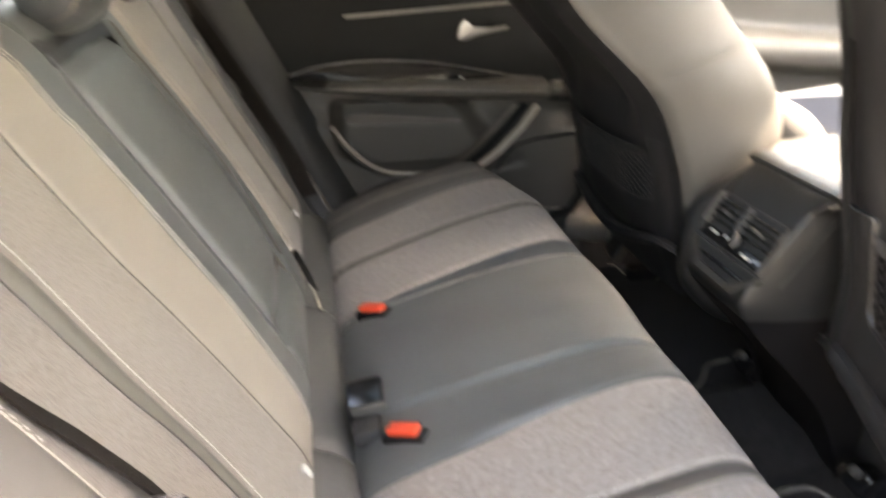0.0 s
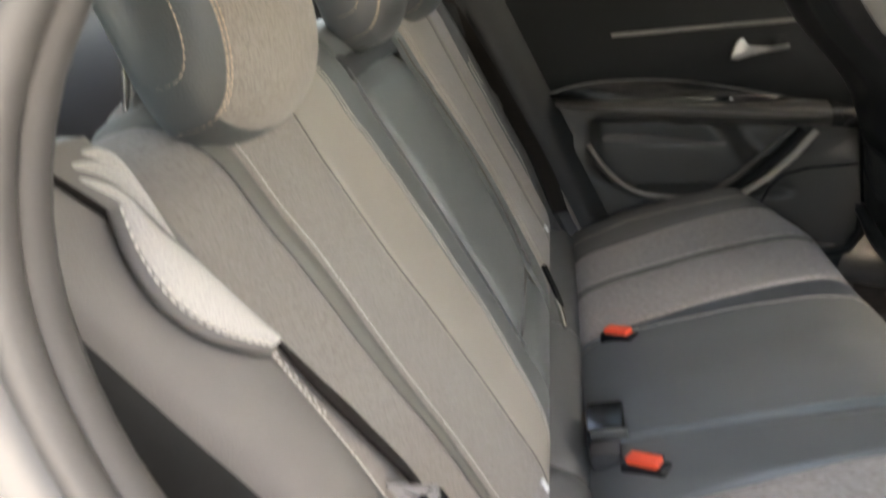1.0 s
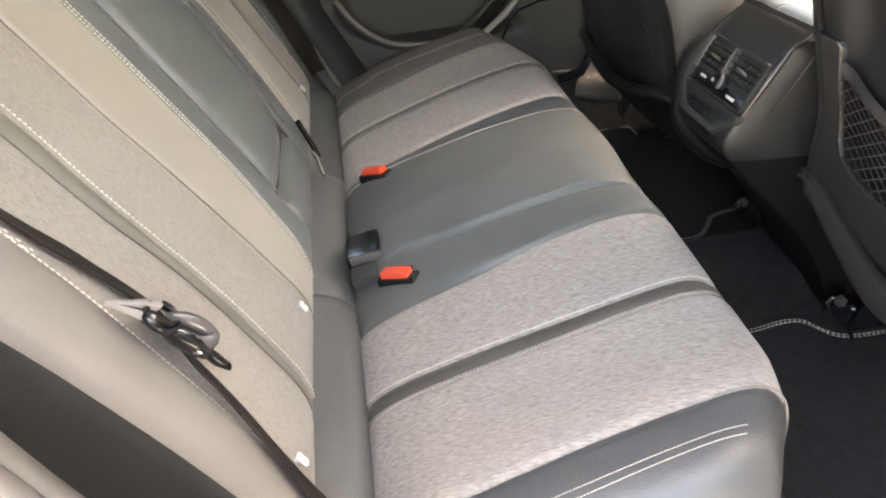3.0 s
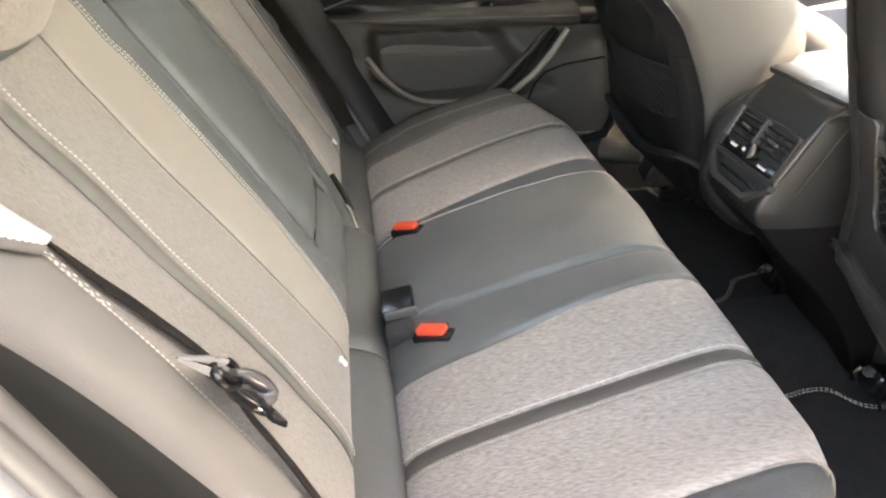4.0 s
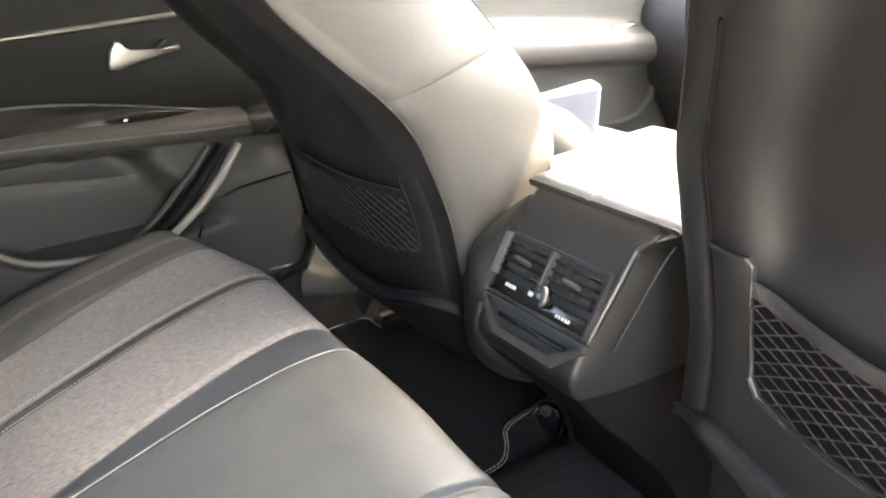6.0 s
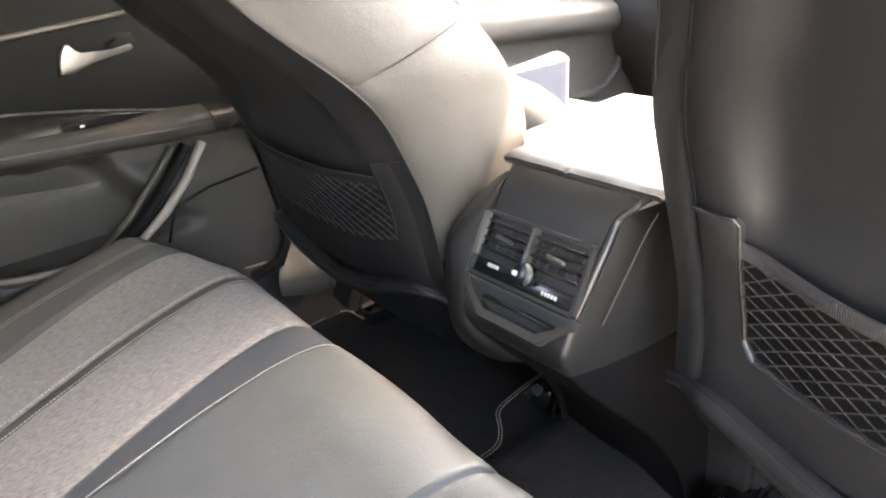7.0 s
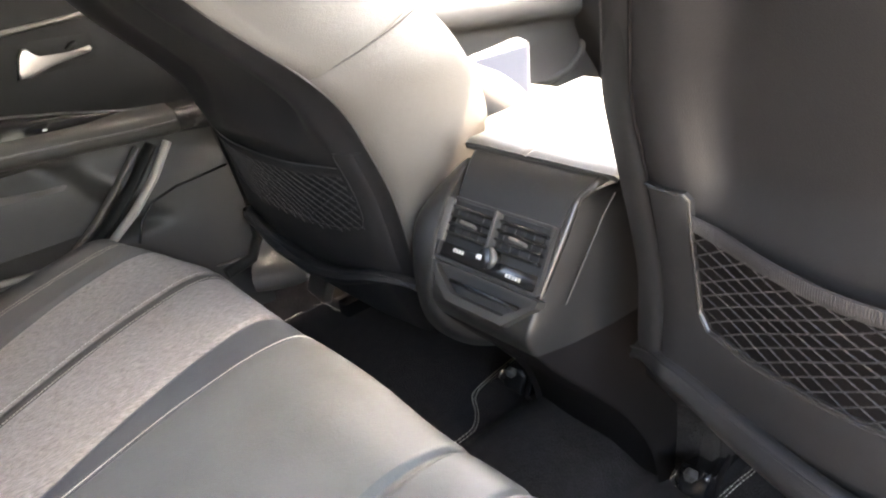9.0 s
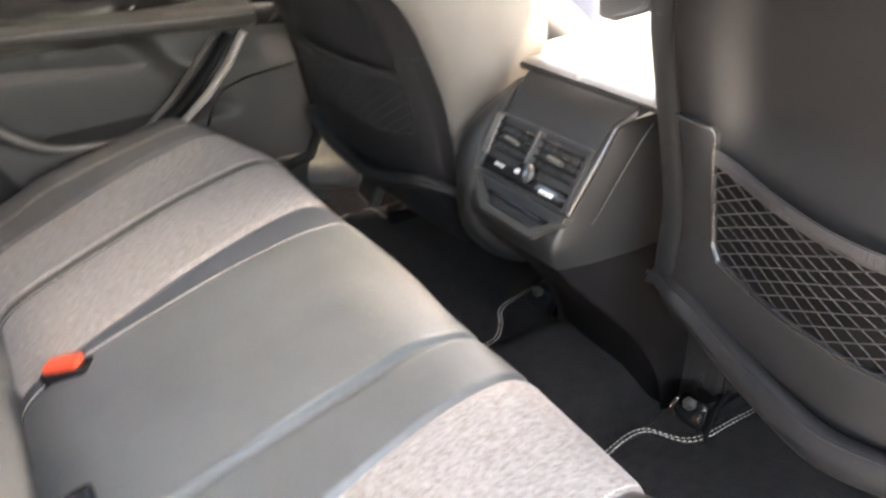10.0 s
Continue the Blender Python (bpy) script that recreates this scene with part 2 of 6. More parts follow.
def mesh_of(name, verts, faces, mat, sharp=40):
    me = bpy.data.meshes.new(name)
    me.from_pydata([tuple(map(float, v)) for v in verts], [], faces)
    me.validate()
    me.polygons.foreach_set("use_smooth", [True] * len(me.polygons))
    if sharp:
        me.set_sharp_from_angle(angle=radians(sharp))
    me.materials.append(mat)
    return me


def put(name, me, parent=None, label="", kind=""):
    ob = new(name, me)
    if parent is not None:
        ob.parent = parent
    return tagged(ob, label, kind=kind)


def part(name, bm, mat, parent, label="", sharp=35, kind=""):
    """Links a bmesh as one mesh object under a thing or a part."""
    me = bpy.data.meshes.new(name)
    bmesh.ops.recalc_face_normals(bm, faces=bm.faces)
    bm.to_mesh(me)
    bm.free()
    me.polygons.foreach_set("use_smooth", [True] * len(me.polygons))
    me.set_sharp_from_angle(angle=radians(sharp))
    me.materials.append(mat)
    return put(name, me, parent, label, kind)


def thing(name, label, category, group="", kind=""):
    return tagged(new(name), label, category, group, kind)


def grid(name, rows, mat, parent, label="", wrap=False, thick=0.0, caps=False, sharp=50, kind=""):
    """A sheet through rows of points (all rows alike in number); wrap closes each row, thick gives it a back."""
    a = np.array(rows, float)
    n, m = a.shape[:2]
    verts, faces = a.reshape(-1, 3), []
    for i in range(n - 1):
        for j in range(m if wrap else m - 1):
            k = (j + 1) % m
            faces.append((i * m + j, i * m + k, (i + 1) * m + k, (i + 1) * m + j))
    if caps and wrap:
        faces.append(tuple(range(m))[::-1])
        faces.append(tuple((n - 1) * m + j for j in range(m)))
    if thick:
        du = np.gradient(a, axis=0)
        dv = np.gradient(a, axis=1)
        nor = np.cross(dv, du)
        nor /= np.linalg.norm(nor, axis=2, keepdims=True) + 1e-12
        low = (a - nor * thick).reshape(-1, 3)
        base = len(verts)
        faces += [tuple(base + v for v in f[::-1]) for f in faces]
        rim = [j for j in range(m)] + [i * m + m - 1 for i in range(1, n)] + [(n - 1) * m + j for j in range(m - 2, -1, -1)] + [i * m for i in range(n - 2, 0, -1)]
        for p, q in zip(rim, rim[1:] + rim[:1]):
            faces.append((q, p, base + p, base + q))
        verts = np.vstack([verts, low])
    return put(name, mesh_of(name, verts, faces, mat, sharp), parent, label, kind)


def tube(name, points, r, mat, parent, label="", sides=10, flat=1.0, closed=False, kind="", up=(0, 0, 1)):
    """A round or flattened bar along points; r may be one radius for all or one a point."""
    p = np.array(points, float)
    n = len(p)
    tan = np.gradient(p, axis=0) if not closed else np.roll(p, -1, 0) - np.roll(p, 1, 0)
    tan /= np.linalg.norm(tan, axis=1, keepdims=True) + 1e-12
    rad = np.full(n, r) if np.isscalar(r) else np.array(r, float)
    rows, side = [], np.cross(tan[0], up)
    if np.linalg.norm(side) < 1e-4:
        side = np.cross(tan[0], (1, 0.3, 0))
    for i in range(n):
        side = side - tan[i] * (side @ tan[i])
        side /= np.linalg.norm(side)
        over = np.cross(side, tan[i])
        rows.append([p[i] + rad[i] * (math.cos(a) * side + flat * math.sin(a) * over) for a in np.arange(sides) * 2 * math.pi / sides])
    if closed:
        rows.append(rows[0])
    return grid(name, rows, mat, parent, label, wrap=True, caps=not closed, kind=kind)


def ribbon(name, points, across, width, thick, mat, parent, label=""):
    """A flat band along points; across gives its cross direction at each point."""
    rows = []
    p = np.array(points, float)
    tan = np.gradient(p, axis=0)
    for i in range(len(p)):
        t = tan[i] / np.linalg.norm(tan[i])
        c = np.array(across[i], float)
        c = c - t * (c @ t)
        c /= np.linalg.norm(c)
        n_ = np.cross(t, c)
        w, h = (width if np.isscalar(width) else width[i]) / 2, thick / 2
        rows.append([p[i] + a * c + b * n_ for a, b in ((-w, 0), (-w * 0.96, h), (-w * 0.4, h * 1.2), (w * 0.4, h * 1.2), (w * 0.96, h), (w, 0), (w * 0.96, -h), (w * 0.4, -h * 1.2), (-w * 0.4, -h * 1.2), (-w * 0.96, -h))])
    return grid(name, rows, mat, parent, label, wrap=True, caps=True)


def block(name, size, m, mat, parent, label="", bevel=0.003, segments=2, taper=1.0):
    """A bevelled block of that size about its own middle, at the pose m; taper narrows its top."""
    bm = bmesh.new()
    bmesh.ops.create_cube(bm, size=1)
    for v in bm.verts:
        k = taper if v.co.z > 0 else 1.0
        v.co = Vector((v.co.x * size[0] * k, v.co.y * size[1] * k, v.co.z * size[2]))
    if bevel:
        bmesh.ops.bevel(bm, geom=list(bm.edges), offset=min(bevel, min(size) * 0.45), segments=segments, profile=0.6, affect="EDGES")
    bmesh.ops.transform(bm, matrix=m, verts=bm.verts)
    return part(name, bm, mat, parent, label)


def plate(name, outline, m, depth, mat, parent, label="", bevel=0.0015):
    """A flat piece of that outline (x, y in its own plane), depth thick, at the pose m."""
    bm = bmesh.new()
    low = [bm.verts.new((x, y, 0)) for x, y in outline]
    high = [bm.verts.new((x, y, depth)) for x, y in outline]
    bm.faces.new(low[::-1])
    top = bm.faces.new(high)
    n = len(outline)
    for i in range(n):
        bm.faces.new((low[i], low[(i + 1) % n], high[(i + 1) % n], high[i]))
    if bevel:
        bmesh.ops.bevel(bm, geom=list(top.edges), offset=bevel, segments=2, profile=0.6, affect="EDGES")
    bmesh.ops.transform(bm, matrix=m, verts=bm.verts)
    return part(name, bm, mat, parent, label)


def frame_plate(name, outer, inner, m, depth, mat, parent, label=""):
    """A flat frame between two outlines with as many corners each."""
    n = len(outer)
    rows = []
    for pts, z in ((outer, 0), (outer, depth * 0.7), ([(0.9 * a + 0.1 * c, 0.9 * b + 0.1 * d) for (a, b), (c, d) in zip(outer, inner)], depth), ([(0.1 * a + 0.9 * c, 0.1 * b + 0.9 * d) for (a, b), (c, d) in zip(outer, inner)], depth), (inner, depth * 0.7), (inner, -depth)):
        rows.append([tuple(m @ Vector((x, y, z))) for x, y in pts])
    return grid(name, rows, mat, parent, label, wrap=True, sharp=30)


def normal_of(surf, s, q, e=0.0012):
    du = np.array(surf(min(s + e, 1), q)) - np.array(surf(max(s - e, 0), q))
    dv = np.array(surf(s, q + e)) - np.array(surf(s, q - e))
    n = np.cross(du, dv)
    return n / (np.linalg.norm(n) + 1e-12)


def panel(name, surf, s0, s1, qa, qb, mat, parent, label="", dip=0.004, ns=44, nq=9, flip=1, ends=False, soft=0.011, puff=0.0):
    """One upholstery panel between two seams qa(s) and qb(s): its edges sink into the seams."""
    rows = []
    least = min(abs(qb(s) - qa(s)) for s in np.linspace(s0, s1, ns))
    for i in range(ns + 1):
        s = s0 + (s1 - s0) * i / ns
        a, b = qa(s), qb(s)
        w = abs(b - a)
        edge = [e / w for e in (0, 0.0015, 0.0035, 0.006, 0.0085, 0.012)]
        vs = edge + [edge[-1] + (1 - 2 * edge[-1]) * k / nq for k in range(1, nq)] + [1 - e for e in edge[::-1]]
        if least < 0.03:
            vs = [0, 0.06, 0.15, 0.28, 0.42, 0.5, 0.58, 0.72, 0.85, 0.94, 1]
        row = []
        for v in vs:
            q = a + (b - a) * v
            e = min(v, 1 - v) * w
            deep = dip if np.isscalar(dip) else dip[0] if v < 0.5 else dip[1]
            if ends:
                e = min(e, (s - s0) * 0.5, (s1 - s) * 0.5)
            down = deep * (1 - smooth(e, 0, min(soft, w * 0.4))) ** 1.5
            p = np.array(surf(s, q))
            wob = 0.0011 * noise.noise(Vector(p) * 9.0) + 0.0005 * noise.noise(Vector(p) * 31.0)
            row.append(p + flip * normal_of(surf, s, q) * (wob - down + puff * (1 - (2 * v - 1) ** 2)))
        rows.append(row)
    return grid(name, rows, mat, parent, label)


def stitches(name, surf, qs, s0, s1, length, mat, parent, label="", lift=0.0006, flip=1, gap=0.0062, dash=0.0042, r=0.00075):
    """A row of short raised thread stitches along q = qs(s)."""
    n = max(int(length / gap), 4)
    verts, faces = [], []
    for i in range(n):
        s = s0 + (s1 - s0) * (i + 0.5) / n
        h = (s1 - s0) / n * 0.5 * dash / gap
        a, b = (np.array(surf(k, qs(k))) for k in (s - h, s + h))
        nn = flip * normal_of(surf, s, qs(s))
        t = (b - a) / (np.linalg.norm(b - a) + 1e-12)
        c = np.cross(t, nn)
        base = len(verts)
        mid = (a + b) / 2
        for at, k in ((a, 0.5), (mid, 1.0), (b, 0.5)):
            for x, y in ((-1, 0), (0, 1), (1, 0)):
                verts.append(at + r * k * x * c + nn * (lift + r * k * y * 1.3 - 0.0006 * (k < 1)))
        for u in (0, 3):
            faces += [(base + u, base + u + 1, base + u + 4, base + u + 3), (base + u + 1, base + u + 2, base + u + 5, base + u + 4)]
    return put(name, mesh_of(name, verts, faces, mat, 0), parent, label, "stuff")


def dashes(name, points, gap, dash, r, mat, parent, label="", up=(0, 0, 1), lift=0.001, zig=0.0):
    """Stitches along a free line of points."""
    line = Line(points)
    n = int(line.length / gap)
    verts, faces = [], []
    for i in range(n):
        s = (i + 0.5) / n
        h = 0.5 * dash / line.length
        a, b = line(max(s - h, 0)), line(min(s + h, 1))
        t = (b - a) / (np.linalg.norm(b - a) + 1e-12)
        nn = np.array(up, float)
        c = np.cross(t, nn)
        c /= np.linalg.norm(c) + 1e-12
        a, b = a + zig * c * (-1) ** i, b + zig * c * (-1) ** i
        base = len(verts)
        for at, k in ((a, 0.5), ((a + b) / 2, 1.0), (b, 0.5)):
            for x, y in ((-1, 0), (0, 1), (1, 0)):
                verts.append(at + r * k * x * c + nn * (lift + r * k * y * 1.3))
        for u in (0, 3):
            faces += [(base + u, base + u + 1, base + u + 4, base + u + 3), (base + u + 1, base + u + 2, base + u + 5, base + u + 4)]
    return put(name, mesh_of(name, verts, faces, mat, 0), parent, label, "stuff")


def lerp(a, b, k=None):
    """A seam that runs from a (rear or foot) to b (front or top)."""
    return lambda s: a + (b - a) * (smooth(s, *k) if k else s)


def through_points(pairs):
    xs, ys = zip(*pairs)
    line = Line([(x, y) for x, y in pairs])
    return lambda s: float(np.interp(s, line.p[:, 0], line.p[:, 1]))


# ---- rear bench: cushion ----
YC = 0.015
CUSH = Line([(0.083, 0.150), (0.083, 0.205), (0.092, 0.232), (0.13, 0.253), (0.20, 0.273), (0.30, 0.296), (0.40, 0.315), (0.445, 0.322), (0.472, 0.3205), (0.491, 0.310), (0.503, 0.290), (0.507, 0.255), (0.503, 0.19), (0.494, 0.12)])


# the front edge draws back a little towards the open door
FRONT = Line([(-0.66, 0.075), (-0.62, 0.046), (-0.585, 0.024), (-0.555, 0.009), (-0.535, 0.002), (-0.48, 0.006), (-0.40, 0.021), (-0.32, 0.018), (-0.20, 0.011), (-0.08, 0.015), (0.03, 0.007), (0.22, 0.004), (0.42, 0.0)])


def cushion(s, q):
    x, z = CUSH(s)
    x -= float(np.interp(q, FRONT.p[:, 0], FRONT.p[:, 1])) * smooth(x, 0.28, 0.47)
    d, side = abs(q - YC), 1 if q > YC else -1
    edge, r = (0.625, 0.045) if side > 0 else (0.590, 0.045)
    x = 0.083 + (x - 0.083) * (1 - 0.15 * smooth(d, 0.40, edge + 0.02))
    lift = smooth(z, 0.2, 0.27)
    high = (1 - smooth(d, *((0.127, 0.140) if side > 0 else (0.136, 0.1445)))) * 0.010 + (0.005 * (1 - smooth(d, 0.217, 0.234)) if side < 0 else 0)
    high *= 1 - 0.75 * smooth(x, 0.39, 0.46)
    z += lift * ((0.009 * smooth(x, 0.135, 0.195) if side > 0 else 0.017) * smooth(d, 0.43 if side < 0 else 0.47, 0.56) + high)
    drop = 0.0
    if d > edge:
        a = (d - edge) / r
        if a < math.pi / 2:
            d, drop = edge + r * math.sin(a), r * (1 - math.cos(a))
        else:
            d, drop = edge + r, r + (d - edge - r * math.pi / 2)
    return x, YC + side * d, max(z - drop, 0.10)


rear_bench = thing("rear_bench_seat", "grey cloth and dark leather rear bench seat with stitched seams", "car seat")
bench = block("seat_cushion", (0.40, 1.22, 0.10), pose(0.27, YC + 0.01, 0.14), SHELL, rear_bench, "cloth and leather bench cushion", bevel=0.01)
K = (0.12, 0.62)
C_SEAMS = [lerp(-0.80, -0.80), lerp(-0.549, -0.535, K), lerp(-0.381, -0.374, K), lerp(-0.356, -0.351, K), lerp(-0.232, -0.201, K), lerp(-0.123, -0.127, K), lerp(0.131, 0.147, K), lerp(0.168, 0.220, K), lerp(0.334, 0.382, K), lerp(0.356, 0.403, K), lerp(0.502, 0.540, K), lerp(0.86, 0.86)]
C_DIPS = [0.004, 0.0028, 0.003, 0.003, 0.0045, 0.0042, 0.0045, 0.0035, 0.003, 0.003, 0.0045, 0.004]
C_KINDS = [("side_bolster", LEATHER_DARK, "dark grey leather bolster"), ("cloth_panel", CLOTH, "grey melange cloth"), ("leather_stripe", LEATHER_BROWN, "narrow dark leather stripe"), ("cloth_panel", CLOTH, "grey melange cloth"), ("leather_band", LEATHER, "grey leather band"), ("centre_panel", LEATHER, "smooth grey leather centre"), ("leather_band", LEATHER_BAND, "blue-black leather band"), ("cloth_panel", CLOTH, "grey melange cloth"), ("leather_stripe", LEATHER_BROWN, "narrow dark leather stripe"), ("cloth_panel", CLOTH, "grey melange cloth"), ("side_bolster", LEATHER_FAR, "brown-grey leather bolster")]
for i, (nm, mt, lb) in enumerate(C_KINDS):
    wide = i in (0, 10)
    panel(nm, cushion, 0.0, 1.0, C_SEAMS[i], C_SEAMS[i + 1], mt, bench, lb, dip=(C_DIPS[i], C_DIPS[i + 1]), ns=64, nq=16 if wide else 9, soft=0.008 if i in (4, 5) else 0.011, puff=0.003 if i == 5 else 0.0)
L_C = 0.52
for i, o, r in ((3, 0.0025, 0.0008), (2, -0.0018, 0.0005), (2, -0.0044, 0.0005)):
    stitches("stitching", cushion, (lambda f, o: lambda s: f(s) + o)(C_SEAMS[i], o), 0.075, 0.715, L_C * 0.94, THREAD, bench, "pale seam stitching", gap=0.0046, dash=0.0036, r=r)
for i in (8, 9):
    o = 0.0025 if i == 9 else -0.0025
    stitches("stitching", cushion, (lambda f, o: lambda s: f(s) + o)(C_SEAMS[i], o), 0.075, 0.76, L_C, THREAD, bench, "pale seam stitching", gap=0.0050, dash=0.0036, r=0.0008)
for o in (-0.0040, 0.0040):
    stitches("stitching", cushion, lerp(-0.590 + o, -0.579 + o, K), 0.09, 0.675, 0.45, THREAD, bench, "fine double stitching", gap=0.0042, dash=0.0034, r=0.00048)
    stitches("stitching", cushion, lerp(0.575 + o, 0.600 + o), 0.09, 0.70, 0.47, THREAD, bench, "dull double stitching", gap=0.0052, dash=0.0034, r=0.0006)
# pale line along the far centre seam paints its highlight
tube("seam_piping", [np.array(cushion(s, C_SEAMS[6](s))) + (0, 0, 0.0005) for s in np.linspace(0.09, 0.80, 60)], 0.0005, THREAD, bench, "seam highlight drawn as a pale line", sides=6)
tube("seam_piping", [np.array(cushion(s, C_SEAMS[1](s) - 0.001)) + (0.0006, 0, 0.0004) for s in np.linspace(0.62, 0.96, 50)], 0.0011, BOLSTER, bench, "pale edge welt", sides=6)

# flap between cushion and backrest, in three lengths
FLAP = Line([(0.020, 0.262), (0.034, 0.262), (0.050, 0.256), (0.066, 0.249), (0.077, 0.241), (0.085, 0.231), (0.091, 0.218), (0.095, 0.195)])
for a, b in ((-0.625, -0.168), (-0.164, 0.200), (0.204, 0.640)):
    rows = []
    for k in range(25):
        y = a + (b - a) * k / 24
        e = min(y - a, b - y)
        rows.append([(x, y, z - 0.006 * (1 - smooth(e, 0, 0.012)) + 0.0012 * noise.noise(Vector((x * 20, y * 9, 3)))) for x, z in (FLAP(s) for s in np.linspace(0, 1, 17))])
    grid("rear_flap", rows, LEATHER_FLAP, bench, "grey leather flap", thick=0.004)

# ---- rear bench: backrest ----
def plane_x(z):
    return 0.03 - 0.52 * (z - 0.31)


BACK = Line([(-0.012, 0.232), (0.020, 0.248), (0.038, 0.270), (plane_x(0.305), 0.305)] + [(plane_x(z), z) for z in (0.36, 0.42, 0.5, 0.58, 0.65, 0.70)] + [(-0.197, 0.727), (-0.218, 0.740), (-0.243, 0.738), (-0.268, 0.715), (-0.28, 0.64), (-0.25, 0.5)])


def backrest(s, q):
    x, z = BACK(s)
    # the shoulder by the open door slopes down
    slope = smooth(-q, 0.36, 0.51) * smooth(z, 0.665, 0.76)
    return x + 0.012 * slope, q, z - 0.050 * slope


def s_of(z):
    """The share of the backrest's length at height z on its front."""
    front = BACK.p[:, 1][: int(np.argmax(BACK.p[:, 1])) + 1]
    return float(np.interp(z, front, BACK.s[: len(front)]))


NRM = np.array((1.0, 0, 0.52)) / math.hypot(1, 0.52)
wide_back = block("backrest", (0.03, 0.72, 0.44), pose(plane_x(0.48) - 0.07, -0.17, 0.48, 0, -27.5, 0), SHELL, rear_bench, "wide cloth and leather backrest with armrest", bevel=0.006)
slim_back = block("backrest", (0.03, 0.38, 0.44), pose(plane_x(0.48) - 0.07, 0.412, 0.48, 0, -27.5, 0), SHELL, rear_bench, "narrow cloth backrest", bevel=0.006)
zs = s_of


def zseam(*pairs):
    return through_points([(0.0, pairs[0][1])] + [(zs(z), y) for z, y in pairs] + [(1.0, pairs[-1][1])])


DBL = zseam((0.27, -0.155), (0.34, -0.130), (0.42, -0.122), (0.50, -0.130), (0.57, -0.142), (0.64, -0.156), (0.70, -0.172))
SEAM2 = zseam((0.27, -0.236), (0.33, -0.236), (0.40, -0.243), (0.49, -0.259), (0.56, -0.276), (0.63, -0.285), (0.70, -0.290))
STR_A = zseam((0.27, -0.383), (0.31, -0.379), (0.375, -0.372), (0.44, -0.376), (0.495, -0.385), (0.54, -0.391), (0.61, -0.397), (0.70, -0.411))
STR_B = zseam((0.27, -0.400), (0.33, -0.393), (0.40, -0.391), (0.463, -0.397), (0.512, -0.410), (0.552, -0.417), (0.61, -0.424), (0.70, -0.436))
EDGE_N = zseam((0.27, -0.505), (0.40, -0.532), (0.60, -0.535), (0.70, -0.56))
ARM_N = zseam((0.27, -0.056), (0.345, -0.057), (0.45, -0.062), (0.57, -0.076), (0.70, -0.094))
ARM_F = zseam((0.27, 0.172), (0.36, 0.184), (0.42, 0.212), (0.50, 0.224), (0.57, 0.212), (0.64, 0.190), (0.70, 0.172))
SPLIT = zseam((0.27, 0.228), (0.33, 0.262), (0.42, 0.285), (0.50, 0.284), (0.57, 0.268), (0.70, 0.232))
for nm, a, b, mt, lb, dp in (("cloth_panel", EDGE_N, STR_B, CLOTH_BACK, "grey melange cloth", (0.006, 0.003)), ("leather_stripe", STR_B, STR_A, LEATHER_STRIPE, "olive-grey leather stripe", 0.003), ("cloth_panel", STR_A, SEAM2, CLOTH_BACK, "grey melange cloth", (0.003, 0.0035)), ("soft_panel", SEAM2, DBL, LEATHER_SOFT, "smooth taupe leather", (0.0035, 0.003)), ("leather_band", DBL, ARM_N, LEATHER, "dark grey leather", (0.003, 0.006)), ("leather_band", ARM_F, SPLIT, LEATHER, "dark grey leather", 0.005)):
    panel(nm, backrest, 0.0, 1.0, a, b, mt, wide_back, lb, dip=dp, ns=70, flip=-1)
panel("folding_armrest", backrest, zs(0.345), zs(0.690), lambda s: ARM_N(s) + 0.002, lambda s: ARM_F(s) - 0.002, LEATHER, wide_back, "blue-grey leather armrest folded up", dip=0.014, ns=60, nq=14, flip=-1, ends=True, puff=0.005, soft=0.020)
panel("lower_panel", backrest, 0.0, zs(0.343), ARM_N, ARM_F, LEATHER, wide_back, "grey leather below the armrest", dip=0.010, ns=24, flip=-1, ends=True, soft=0.016)
panel("upper_panel", backrest, zs(0.712), 1.0, ARM_N, ARM_F, LEATHER, wide_back, "grey leather above the armrest", dip=0.005, ns=30, flip=-1, ends=True)
panel("armrest_slot", backrest, zs(0.688), zs(0.714), ARM_N, ARM_F, SHELL, wide_back, "black pull strap slot", dip=0.012, ns=6, flip=-1, puff=-0.010)
for f, o, mt in ((DBL, 0.0042, THREAD), (DBL, -0.0042, THREAD), (STR_A, 0.0028, THREAD)):
    stitches("stitching", backrest, (lambda f, o: lambda s: f(s) + o)(f, o), zs(0.272), zs(0.72), 0.50, mt, wide_back, "pale seam stitching", flip=-1, r=0.00075, gap=0.0046, dash=0.0033)
tube("seam_piping", [np.array(backrest(s, ARM_N(s) - 0.002)) + (0.001, 0, 0) for s in np.linspace(zs(0.35), zs(0.70), 40)], 0.0016, LEATHER_DARK, wide_back, sides=6)
tube("seam_piping", [np.array(backrest(s, ARM_F(s) + 0.006)) + (0.002, 0, 0.001) for s in np.linspace(zs(0.35), zs(0.70), 40)], 0.002, LEATHER_BROWN, wide_back, "rounded leather edge", sides=8)
for f, d in ((SEAM2, 0.0012), (STR_B, 0.0022)):
    tube("seam_thread", [np.array(backrest(s, f(s))) - NRM * d for s in np.linspace(zs(0.272), zs(0.72), 60)], 0.0007, LEATHER_BROWN, wide_back, "dark sunken seam", sides=6)
